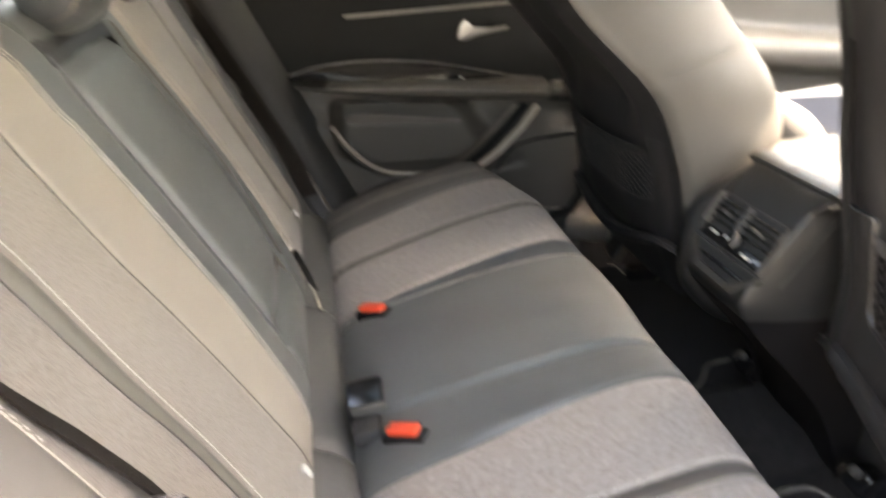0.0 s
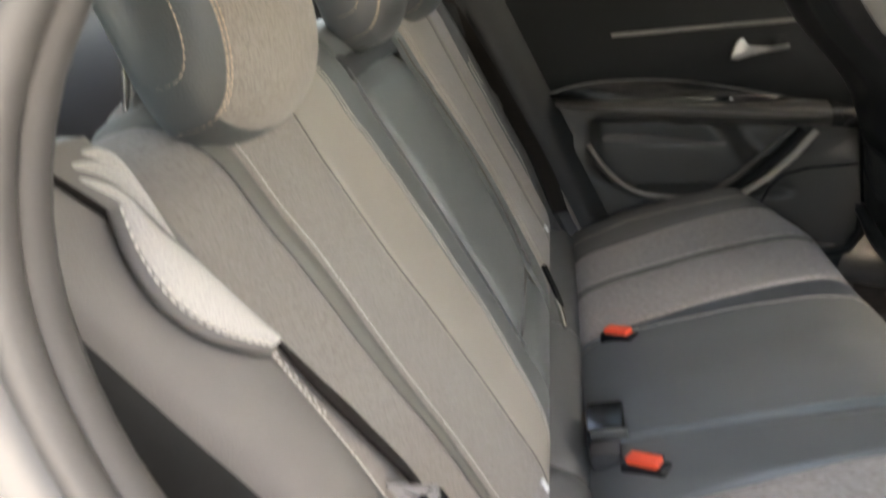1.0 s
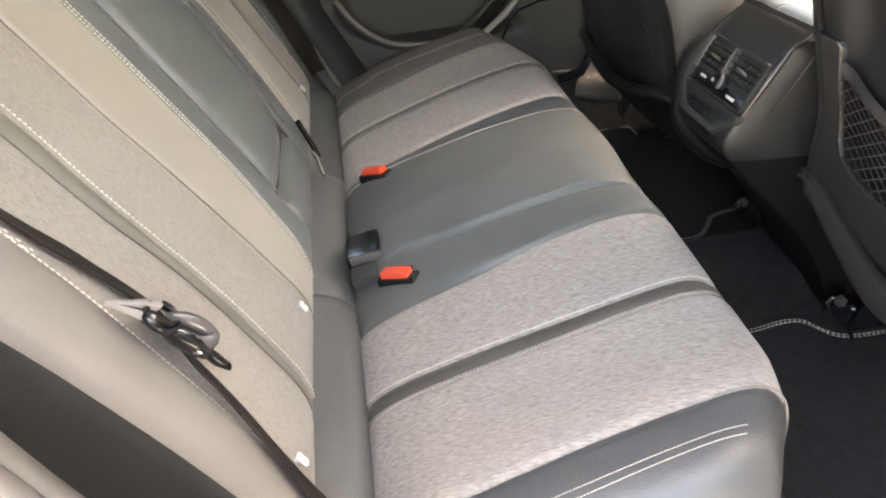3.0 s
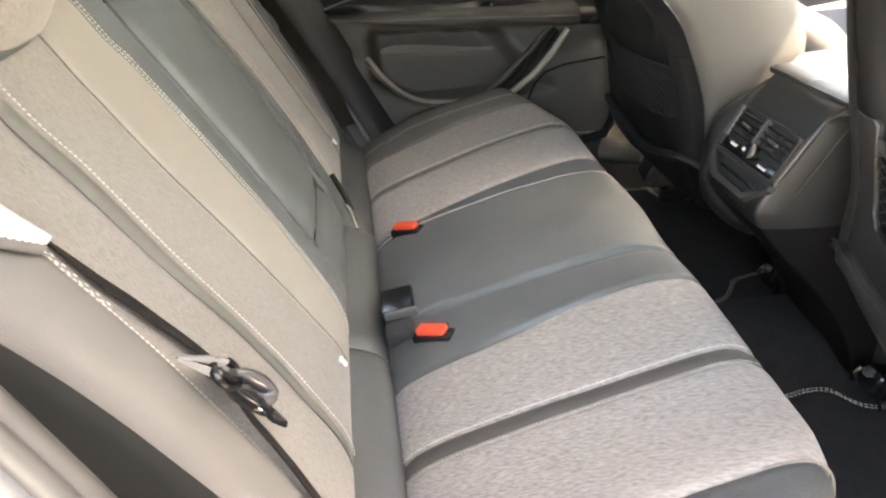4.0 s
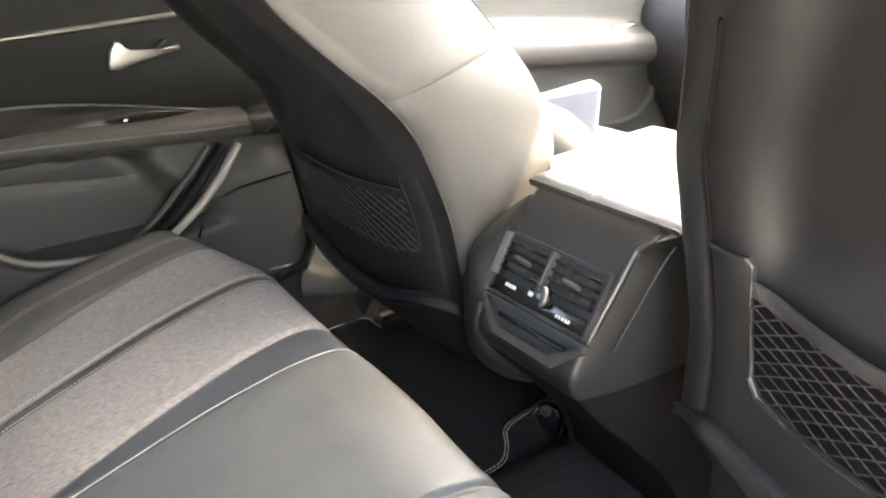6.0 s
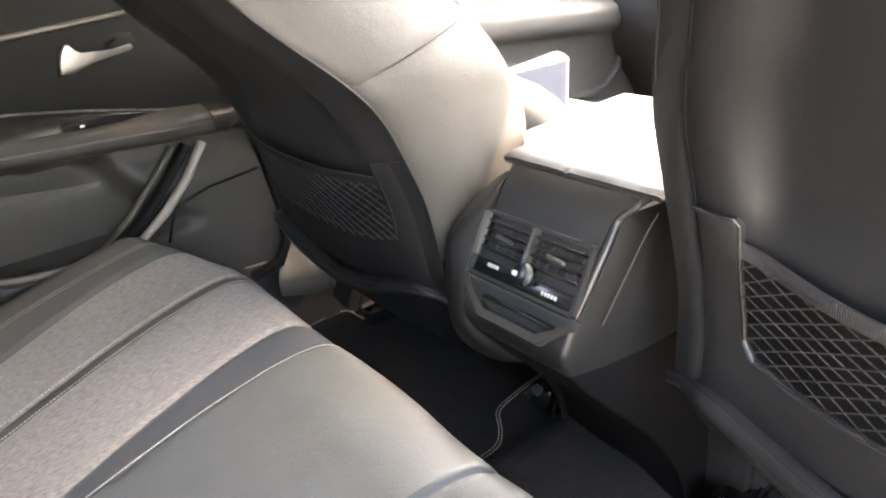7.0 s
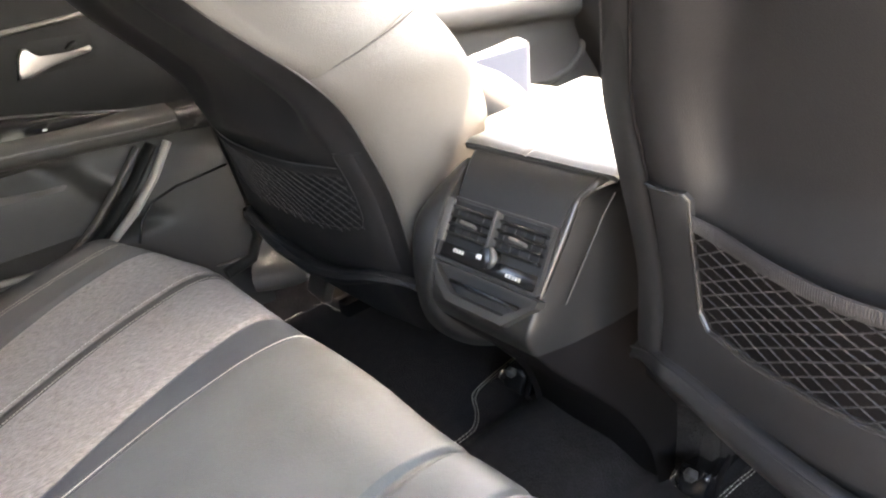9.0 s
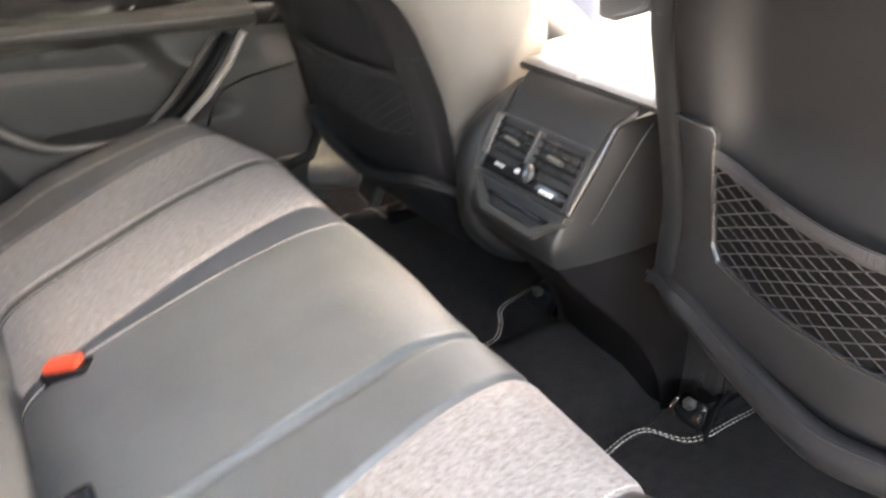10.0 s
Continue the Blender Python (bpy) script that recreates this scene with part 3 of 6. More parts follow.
# the narrow one, mirrored about the armrest
F_SEAMS = [lambda s: SPLIT(s) + 0.005, lambda s: SPLIT(s) + 0.030, zseam((0.27, 0.455), (0.6, 0.47), (0.7, 0.475)), zseam((0.27, 0.477), (0.6, 0.492), (0.7, 0.497)), zseam((0.27, 0.585), (0.40, 0.60), (0.6, 0.605), (0.70, 0.615))]
for i, (nm, mt, lb) in enumerate((("rolled_edge", CLOTH_BACK, "rolled cloth edge"), ("cloth_panel", CLOTH_BACK, "grey melange cloth"), ("leather_stripe", LEATHER_STRIPE, "olive-grey leather stripe"), ("cloth_panel", CLOTH_BACK, "grey melange cloth"))):
    panel(nm, backrest, 0.0, 1.0, F_SEAMS[i], F_SEAMS[i + 1], mt, slim_back, lb, dip=0.005 if i else (0.012, 0.002), ns=60, flip=-1)
# side bolsters beside the doors


SECTION = Line([(0.0, -0.020), (0.003, -0.006), (0.010, 0.004), (0.024, 0.0100), (0.046, 0.0130), (0.069, 0.0128), (0.080, 0.0098), (0.087, 0.003), (0.095, -0.015), (0.106, -0.050), (0.115, -0.090), (0.122, -0.130)])
KE = float(SECTION.s[7 * 24])


def bolster_section(side, k, z):
    """Across the bolster from its inner seam (k = 0) round its front edge to the door side (k = 1)."""
    top = smooth(z, 0.665, 0.75)
    low = 1 - smooth(z, 0.27, 0.42)
    sec = SECTION
    y, n = sec(k)
    y0 = 0.507 + 0.010 * smooth(z, 0.50, 0.62) + 0.010 * top - 0.010 * low
    n = n - 0.006 * top - 0.012 * low
    p = np.array((plane_x(z), 0, z)) + NRM * n
    return np.array((p[0], (y0 + y * (1 - 0.14 * (1 - smooth(z, 0.38, 0.56)) - 0.10 * low + 0.42 * smooth(z, 0.54, 0.74)) if side < 0 else 0.030 + y0 + 0.070 + y * 0.45), p[2]))


def side_bolster(side, label, face, face_label):
    ob = thing("side_bolster", label, "seat bolster", "rear side bolsters")
    zz = [0.25 + (0.735 - 0.25) * i / 50 for i in range(51)]
    for nm, k0, k1, mt, lb in (("bolster_face", 0.0, KE, face, face_label), ("bolster_side", KE, 1.0, DOOR_SIDE, "dark door-side face")):
        rows = []
        for z in zz:
            row = []
            for j in range(19):
                k = k0 + (k1 - k0) * j / 18
                p = bolster_section(side, k, z)
                p[1] *= 1 if side > 0 else -1
                e = min(abs(k - KE) * 0.22, 1)
                p += NRM * (-0.003 * (1 - smooth(e, 0, 0.006)) + 0.0012 * noise.noise(Vector(p) * 8))
                row.append(p)
            rows.append(row)
        grid(nm, rows, mt, ob, lb, sharp=60)
    cap = [[bolster_section(side, k, 0.735) * (1, 1 if side > 0 else -1, 1) + NRM * -d * 1.0 + np.array((0, 0, 0.5 * min(d, 0.02))) for k in np.linspace(0, 1, 15)] for d in (0.0, 0.01, 0.03, 0.07)]
    grid("bolster_top", cap, LEATHER, ob, "dark leather shoulder", sharp=60)
    line = [bolster_section(side, 0.080, z) * (1, 1 if side > 0 else -1, 1) + NRM * 0.0015 for z in np.linspace(0.30, 0.60, 40)]
    dashes("stitching", line, 0.0050, 0.0038, 0.0009, THREAD, ob, "pale edge stitching", up=tuple(NRM), lift=0.0012)
    line = [bolster_section(side, 0.104, z) * (1, 1 if side > 0 else -1, 1) + NRM * 0.0015 for z in np.linspace(0.555, 0.61, 20)]
    dashes("stitching", line, 0.0046, 0.0034, 0.0008, THREAD, ob, "pale edge stitching", up=tuple(NRM), lift=0.0012, zig=0.0012)
    return ob


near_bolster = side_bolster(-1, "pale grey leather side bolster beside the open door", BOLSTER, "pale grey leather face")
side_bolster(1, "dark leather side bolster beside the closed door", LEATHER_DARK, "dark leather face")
# pale cloth gusset at the top of the near bolster, edged with a curved seam
gus = [(-0.583, 0.701), (-0.592, 0.681), (-0.593, 0.661), (-0.583, 0.642), (-0.568, 0.627), (-0.547, 0.611)]
inner = [(-0.582, 0.7000), (-0.572, 0.683), (-0.562, 0.664), (-0.555, 0.645), (-0.549, 0.628), (-0.545, 0.612)]
rows = []
for (ya, za), (yb, zb) in zip(Line(gus)(np.linspace(0, 1, 14)).T, Line(inner)(np.linspace(0, 1, 14)).T):
    rows.append([np.array((plane_x(z), y, z)) + NRM * (0.018 + 0.008 * math.sin(math.pi * (0.15 + 0.7 * (1 - v)))) for v in np.linspace(0, 1, 9) for y, z in (((1 - v) * ya + v * yb, (1 - v) * za + v * zb),)])
grid("gusset", rows, PALE_CLOTH, near_bolster, "pale cloth gusset", thick=0.002)
rim = [np.array((plane_x(z), y - 0.002, z - 0.001)) + NRM * 0.0195 for y, z in Line(gus)(np.linspace(0, 1, 30)).T]
tube("gusset_border", rim, 0.0042, BOLSTER, near_bolster, "rolled leather border", sides=10)
for o in (-0.0022, 0.0022):
    dashes("stitching", [p + np.array((0, o, -0.4 * o)) + NRM * 0.0036 for p in rim], 0.0056, 0.0042, 0.0009, THREAD, near_bolster, "pale curved stitching", up=tuple(NRM))


# gathered cloth at the shoulder, fanning out from where the belt leaves
lower = Line([(-0.594, 0.7225), (-0.583, 0.708), (-0.571, 0.690), (-0.558, 0.668), (-0.549, 0.642), (-0.541, 0.618)])
upper = Line([(-0.580, 0.7290), (-0.558, 0.7300), (-0.537, 0.724), (-0.534, 0.702), (-0.536, 0.672), (-0.541, 0.640), (-0.5395, 0.619)])
rows = []
for u in np.linspace(0, 1, 40):
    row = []
    (ya, za), (yb, zb) = lower(u), upper(u)
    for v in np.linspace(0, 1, 49):
        y, z = ya + (yb - ya) * v, za + (zb - za) * v
        ridge = abs(math.sin(math.pi * (3.4 * v + 0.3))) ** 0.8
        body = math.sin(math.pi * min(max(v, 0.0), 1.0)) ** 0.35 * math.sin(math.pi * (0.03 + 0.96 * u)) ** 0.5
        row.append(np.array((plane_x(z), y, z)) + NRM * (-0.003 + body * (0.003 + 0.015 * ridge * (1 - 0.85 * u))))
    rows.append(row)
grid("gathered_cloth", rows, PALE_CLOTH, wide_back, "pale gathered cloth folds", thick=0.001, sharp=80)
seam_line = Line([(-0.597, 0.7235), (-0.586, 0.7085), (-0.574, 0.690), (-0.561, 0.667), (-0.553, 0.645), (-0.546, 0.626)])
tube("shoulder_seam", [np.array((plane_x(z), y, z)) + NRM * (0.012 - 0.004 * k / 39) for k, (y, z) in enumerate(seam_line(np.linspace(0, 1, 40)).T)], [0.0012 + 0.0016 * math.sin(math.pi * (0.1 + 0.8 * k / 39)) for k in range(40)], WEB, wide_back, "dark sunken seam beside the folds", sides=8)


def headrest(parent, y, width, label, cloth):
    h = thing("headrest", label, "headrest", "rear headrests")
    c = np.array((-0.198, y, 0.808 - (0.014 if cloth else 0.0)))
    lean = pose(0, 0, 0, 0, -20, 0)
    names = (("face", -0.62, 1.0, CLOTH_BACK if cloth else LEATHER_DARK), ("side", -1.0, -0.62, LEATHER_DARK))
    rows_all = []
    n, m = 32, 40
    for i in range(n + 1):
        th = math.pi * i / n
        row = []
        for j in range(m):
            ph = 2 * math.pi * j / m
            f = lambda v, e: math.copysign(abs(v) ** e, v)
            x = 0.048 * f(math.sin(th), 0.7) * f(math.cos(ph), 0.7)
            z = 0.105 * f(math.sin(th), 0.6) * f(math.sin(ph), 0.7)
            yy = width / 2 * f(math.cos(th), 0.75)
            x += 0.012 * (1 - (2 * yy / width) ** 2) - 0.02 * (z / 0.1) ** 2
            row.append(np.array(lean @ Vector((x, yy, z))) + c)
        rows_all.append(row)
    hide = LEATHER if cloth else LEATHER_DARK
    a, d = 7, 29 if cloth else 28
    for nm, i0, i1, mt, lb in (("headrest_side", d, n, hide, "leather side"), ("headrest_stripe", d - 4, d, hide, "leather stripe"), ("headrest_side", 0, a, hide, "leather side")):
        grid(nm, [r + [r[0]] for r in rows_all[i0:i1 + 1]], mt, h, lb, sharp=60)
    grid("headrest_face", [[r[j % m] for j in range(-8, 13)] for r in rows_all[a:d - 3]], CLOTH_BACK if cloth else hide, h, "cloth face" if cloth else "leather face", sharp=60)
    grid("headrest_back", [[r[j % m] for j in range(12, 33)] for r in rows_all[a:d - 3]], hide, h, "leather underside and back", sharp=60)
    for i in (d - 4, d):
        pts = [rows_all[i][j % m] for j in range(-12, 13)]
        for o in (-0.003, 0.003):
            dashes("stitching", [p + (0.0015, o, 0) for p in pts], 0.0055, 0.0040, 0.0008, THREAD_TAN, h, "tan stitching", up=(1, 0, 0), lift=0.0008)
    for o in (-0.05, 0.05):
        tube("post", [(-0.245, y + o, 0.70), (-0.235, y + o, 0.76), (-0.222, y + o, 0.80)], 0.006, CHROME, h, "chrome post", sides=10)
    return h


headrest(wide_back, -0.359, 0.214, "grey cloth rear headrest with leather side and stitching", True)
headrest(wide_back, 0.045, 0.20, "small dark leather centre headrest", False)
headrest(slim_back, 0.400, 0.255, "dark leather rear headrest by the far door", False)


# ---- belts, buckles, anchor tags ----
def buckle(x, y, z, turn, label):
    ob = thing("seat_belt_buckle", label, "buckle", "seat belt buckles")
    m = pose(x, y, z, 0, -12, turn)
    block("buckle_body", (0.054, 0.025, 0.030), m @ pose(0.004, 0, -0.016), GLOSSY, ob, "black plastic body", bevel=0.004)
    block("release_button", (0.038, 0.019, 0.010), m @ pose(0.002, 0.001, 0.0015), RED, ob, "red release button", bevel=0.0022)
    block("button_rim", (0.037, 0.003, 0.005), m @ pose(0.002, 0.0125, 0.002), GLOSSY, ob, bevel=0.001)
    return ob


buckle(0.142, -0.170, 0.268, -32, "black seat belt buckle with red button in the cushion")
buckle(0.137, 0.130, 0.272, -36, "black seat belt buckle with red button beside centre seat")
stow = thing("centre_belt_buckle", "black plastic belt buckle tucked beside the flap", "buckle")
block("buckle_body", (0.046, 0.062, 0.030), pose(0.108, -0.086, 0.257, 0, -10, -3), GLOSSY, stow, "black plastic body", bevel=0.006, segments=3)
block("buckle_lip", (0.044, 0.006, 0.012), pose(0.109, -0.120, 0.268, 0, -10, -3), SATIN_STRIP, stow, "worn light edge", bevel=0.002)
block("buckle_foot", (0.036, 0.032, 0.02), pose(0.105, -0.138, 0.252, 0, -12, -3), TRIM, stow, bevel=0.004)
tube("recess_edge", [(0.131, -0.052, 0.262), (0.134, -0.075, 0.263), (0.135, -0.10, 0.263), (0.133, -0.118, 0.262)], 0.0028, LEATHER_DARK, stow, sides=8)


def anchor_tag(y, z, s=1.0):
    ob = thing("anchor_tag", "small white plastic child seat anchor tag", "tag", "anchor tags")
    block("tag_body", (0.004, 0.0068 * s, 0.013 * s), pose(plane_x(z) + 0.006, y, z, 0, -27, 0), WHITE, ob, "white plastic tag", bevel=0.0015)
    tube("tag_pin", [(plane_x(z) - 0.004, y, z), (plane_x(z) + 0.008, y, z)], 0.0025, SATIN, ob, sides=8)
    return ob


for y, z in ((-0.271, 0.312), (-0.499, 0.312), (0.452, 0.316)):
    anchor_tag(y, z)
hook = thing("belt_stowage_hook", "small chrome belt latch at the backrest split", "latch")
tube("loop", [(0.048, 0.150, 0.312), (0.055, 0.138, 0.305), (0.058, 0.124, 0.298), (0.062, 0.110, 0.288)], [0.0035, 0.0045, 0.005, 0.0035], CHROME, hook, sides=10)
tube("strap", [(0.030, 0.205, 0.345), (0.040, 0.185, 0.330), (0.049, 0.165, 0.318), (0.056, 0.145, 0.306)], 0.005, GLOSSY, hook, sides=8)

belt = thing("seat_belt", "dark grey seat belt hanging twisted over the backrest edge", "seat belt")
# across the backrest, height, width
BELT = [(-0.5165, 0.611, 0.0025), (-0.5125, 0.597, 0.0055), (-0.504, 0.566, 0.0135), (-0.492, 0.533, 0.018), (-0.484, 0.500, 0.018), (-0.484, 0.468, 0.017), (-0.500, 0.436, 0.018), (-0.505, 0.408, 0.019), (-0.511, 0.380, 0.021), (-0.523, 0.343, 0.024), (-0.535, 0.300, 0.026), (-0.540, 0.262, 0.026)]
belt_line = Line(BELT)
pts, wide = [], []
for s in np.linspace(0, 1, 90):
    y, z, w = belt_line(s)
    pts.append(np.array((plane_x(z), y, z)) + NRM * (0.004 + 0.006 * smooth(s, 0.25, 0.45)))
    wide.append(w)
acr = [np.array((0.25 * math.sin(3 * s), -1.0, 0.2)) for s in np.linspace(0, 1, 90)]
ribbon("webbing", pts, acr, wide, 0.0022, WEB, belt, "dark woven webbing")
# latch hanging on the belt
up_by = lambda p, n: np.array(p, float) + NRM * n
APEX, UPPER, LOWER = (-0.058, -0.538, 0.521), (-0.043, -0.508, 0.494), (-0.043, -0.530, 0.494)
# pale strips between the dark ones paint the shine on the folds
for nm, mt, lb, v0, v1, rise in (("webbing_loop", WEB_SHEEN, "folded webbing, its shine put into a pale colour", 0.0, 0.20, 0.007), ("webbing_fold", WEB, "dark fold of the webbing", 0.18, 0.34, 0.003), ("webbing_loop", WEB_SHEEN, "folded webbing, its shine put into a pale colour", 0.32, 0.54, 0.009), ("webbing_fold", WEB, "dark fold of the webbing", 0.52, 0.82, 0.004), ("webbing_loop", WEB_SHEEN, "folded webbing, its shine put into a pale colour", 0.80, 1.0, 0.005)):
    rows = []
    for v in np.linspace(v0, v1, 13):
        end = np.array(UPPER) + (np.array(LOWER) - np.array(UPPER)) * v
        fold = math.sin(math.pi * (v - v0) / (v1 - v0))
        rows.append([up_by(np.array(APEX) + (end - np.array(APEX)) * k, 0.003 + rise * fold * k ** 0.6 + 0.004 * k) for k in np.linspace(0.02, 1.06, 14)])
    grid(nm, rows, mt, belt, lb, thick=0.0012)
RING, RA, RB = np.array((-0.039, -0.518, 0.487)), np.array((0.0062, 0.0085, -0.0118)), np.array((0.0020, -0.0130, -0.0020))
tube("latch_ring", [up_by(RING + RA * math.cos(a) + RB * math.sin(a), 0.010) for a in np.linspace(0, 2 * math.pi, 33)[:-1]], 0.0034, GLOSSY, belt, "black latch ring", sides=10, closed=True)
tube("latch_eye", [up_by(RING + RA * k, 0.005) for k in (-0.9, -0.4, 0.2, 0.9)], [0.006, 0.012, 0.012, 0.006], WEB, belt, "dark latch eye", sides=12, flat=0.4)
tube("latch_plate", Line([up_by(p, 0.011) for p in ((-0.037, -0.512, 0.482), (-0.031, -0.501, 0.470), (-0.023, -0.495, 0.456), (-0.017, -0.498, 0.447), (-0.019, -0.507, 0.450), (-0.025, -0.515, 0.461))])(np.linspace(0, 1, 30)).T, [0.004 + 0.0060 * math.sin(math.pi * min(k / 29 * 1.1, 1)) for k in range(30)], SMOKED, belt, "smoked glossy latch plate", sides=12, flat=0.7)
tube("latch_body", [up_by(p, 0.005) for p in ((-0.036, -0.520, 0.482), (-0.030, -0.514, 0.469), (-0.023, -0.510, 0.456), (-0.016, -0.509, 0.444))], [0.006, 0.0125, 0.0125, 0.007], GLOSSY, belt, "black plastic latch grip", sides=12, flat=0.65)
tube("belt_stop", [up_by((-0.0235, -0.518, 0.456), 0.008), up_by((-0.021, -0.516, 0.451), 0.009)], 0.0034, CHROME, belt, "bright stop button", sides=10)
tongue = ribbon("latch_tongue", [up_by(p, 0.006) for p in ((-0.019, -0.507, 0.448), (-0.012, -0.505, 0.434), (-0.005, -0.501, 0.421))], [np.array((0.0, -0.5, -0.30))] * 3, [0.010, 0.011, 0.005], 0.0022, GLOSSY, belt, "dark latch tongue")
ribbon("tongue_face", [up_by(p, 0.0078) for p in ((-0.0135, -0.5055, 0.437), (-0.0105, -0.504, 0.4315), (-0.0075, -0.5025, 0.426))], [np.array((0.0, -0.5, -0.30))] * 3, [0.004, 0.006, 0.003], 0.001, CHROME, tongue, "bright worn tongue face")

# ---- floor, tunnel, mats ----
floor = thing("floor", "black carpeted car floor with a low centre tunnel", "floor", kind="structure")
rows = []
for x in np.linspace(-0.10, 1.95, 60):
    rows.append([(x, y, -0.004 + 0.040 * (1 - smooth(abs(y - 0.05), 0.05, 0.115)) + 0.13 * smooth(abs(y), 0.722, 0.762) + 0.25 * smooth(x, 1.55, 1.95) + 0.004 * noise.noise(Vector((x * 5, y * 5, 1)))) for y in np.linspace(-0.76, 0.76, 90)])
grid("carpet", rows, CARPET, floor, thick=0.02, kind="structure")


def floor_mat(outline, label):
    ob = thing("floor_mat", label, "floor mat", "floor mats")
    line = Line([(x, y, 0.014) for x, y in outline], closed=True)
    rim = line(np.linspace(0, 1, 121)).T[:-1]
    c = rim.mean(0)
    rows = [[c + (p - c) * k + np.array((0, 0, 0.002 * noise.noise(Vector((p * 7 * k).tolist())) - (0.004 if k == 1 else 0))) for p in rim] for k in (0.02, 0.3, 0.55, 0.75, 0.9, 0.97, 1.0)]
    rows.append([p - (0, 0, 0.012) for p in rows[-1]])
    grid("mat_top", rows, MAT, ob, wrap=True, caps=True)
    tube("binding", rim, 0.0042, MAT, ob, "bound edge", sides=6, closed=True)
    for o in (0.0032, -0.0028):
        dashes("stitching", [p + (p - c) / np.linalg.norm(p - c) * o for p in rim], 0.0075, 0.0055, 0.0010, THREAD, ob, "pale edge stitching", lift=0.0045)
    return ob


floor_mat([(0.50, -0.118), (0.60, -0.114), (0.684, -0.110), (0.731, -0.103), (0.762, -0.107), (0.776, -0.127), (0.790, -0.150), (0.82, -0.162), (0.90, -0.167), (0.98, -0.19), (0.98, -0.55), (0.92, -0.63), (0.55, -0.64), (0.48, -0.60), (0.47, -0.15)], "black carpet floor mat with pale stitched edge")
floor_mat([(0.50, 0.176), (0.60, 0.174), (0.68, 0.171), (0.707, 0.172), (0.729, 0.178), (0.754, 0.202), (0.780, 0.236), (0.83, 0.25), (0.95, 0.27), (0.98, 0.30), (0.97, 0.56), (0.90, 0.600), (0.835, 0.620), (0.797, 0.638), (0.788, 0.668), (0.788, 0.698), (0.765, 0.714), (0.68, 0.708), (0.52, 0.690), (0.47, 0.62), (0.47, 0.22)], "black carpet floor mat with curved stitched edge")


def seat_rail(x, y, label, cap_up=0.0):
    ob = thing("seat_rail", label, "seat rail", "front seat rails")
    block("rail", (0.30, 0.030, 0.03), pose(x + 0.16, y, 0.045), GLOSSY, ob, "black steel rail", bevel=0.004)
    if cap_up:
        block("end_cap", (0.022, 0.075, 0.075), pose(x - 0.018, y, 0.062 + cap_up, 0, 24, -8), TRIM_GREY, ob, "grey plastic end cap", bevel=0.008, segments=3)
        tube("cap_edge", [(x - 0.028, y + 0.042, 0.055 + cap_up), (x - 0.022, y + 0.044, 0.085 + cap_up), (x - 0.008, y + 0.044, 0.115 + cap_up)], 0.0035, LEATHER_PALE, ob, "worn cap edge", sides=8)
    else:
        block("end_cap", (0.040, 0.042, 0.042), pose(x + 0.012, y, 0.060, 0, 16, 0), GLOSSY, ob, "gloss plastic end cap", bevel=0.010, segments=3)
    if not cap_up:
        tube("bolt", [(x - 0.004, y, 0.086), (x - 0.010, y, 0.080), (x - 0.015, y, 0.075)], [0.006, 0.009, 0.004], SATIN_DARK, ob, "steel bolt", sides=12)
        tube("bracket", [(x + 0.0, y - 0.03, 0.03), (x - 0.012, y - 0.032, 0.055), (x + 0.004, y - 0.030, 0.085), (x + 0.03, y - 0.028, 0.10)], 0.0035, POCKET, ob, "bent black bracket", sides=8)
        tube("lock_tab", [(x - 0.006, y + 0.022, 0.050), (x - 0.012, y + 0.024, 0.062), (x - 0.004, y + 0.023, 0.072)], 0.0035, CHROME, ob, "bright lock tab", sides=8)
    return ob


for x, y, up in ((0.812, 0.168, 0.0), (0.765, 0.605, 0.064), (0.800, -0.150, 0.0), (0.85, -0.55, 0.0)):
    seat_rail(x, y, "black steel seat rail on the carpet", up)

# ---- centre console ----
console = thing("centre_console", "black centre console with rear air vents and padded lid", "console")
# the vent face: its own plane, x across (to the near side), y down the face, z out of it
FACE = Matrix(((0, -0.513, -0.859, 0.708), (-1, 0, 0, 0.0), (0, -0.859, 0.513, 0.472), (0, 0, 0, 1)))
side_line = [(0.800, 0.472), (0.730, 0.4775), (0.7135, 0.476), (0.702, 0.4655), (0.690, 0.449), (0.664, 0.408), (0.632, 0.352), (0.622, 0.331), (0.624, 0.314), (0.640, 0.288), (0.674, 0.248), (0.718, 0.200), (0.762, 0.145), (0.796, 0.080), (0.812, 0.015)]
prof = Line(side_line)
near_y = lambda z: -0.070 - 0.010 * smooth(z, 0.33, 0.455) - 0.016 * smooth(z, 0.452, 0.474)
rows = []
for s in np.linspace(0, 1, 90):
    x, z = prof(s)
    a, b = 0.094 + 0.034 * (1 - smooth(z, 0.04, 0.24)), near_y(z) - 0.022 * (1 - smooth(z, 0.06, 0.30))
    low = 1 - smooth(z, 0.20, 0.31)
    rows.append([(x + dx, y, z) for dx, y in ((0.32, a + 0.006), (0.06, a + 0.004), (0.014, a), (0.005, a - 0.003), (0.001, a - 0.009))]
                + [(x + 0.012 * low * (2 * k - 1) ** 2, a - 0.009 + (b + 0.006 - a + 0.009) * k, z) for k in np.linspace(0, 1, 16)]
                + [(x + dx, b + dy, z) for dx, dy in ((0.0010, 0.0030), (0.0034, 0.0010), (0.008, -0.0006), (0.020, -0.004), (0.045, -0.0105), (0.10, -0.018), (0.32, -0.026))])
nose = next(i for i, r in enumerate(rows) if r[8][2] < 0.30)
grid("console_body", rows[:nose + 1], CONSOLE, console, "black grained plastic body", sharp=60)
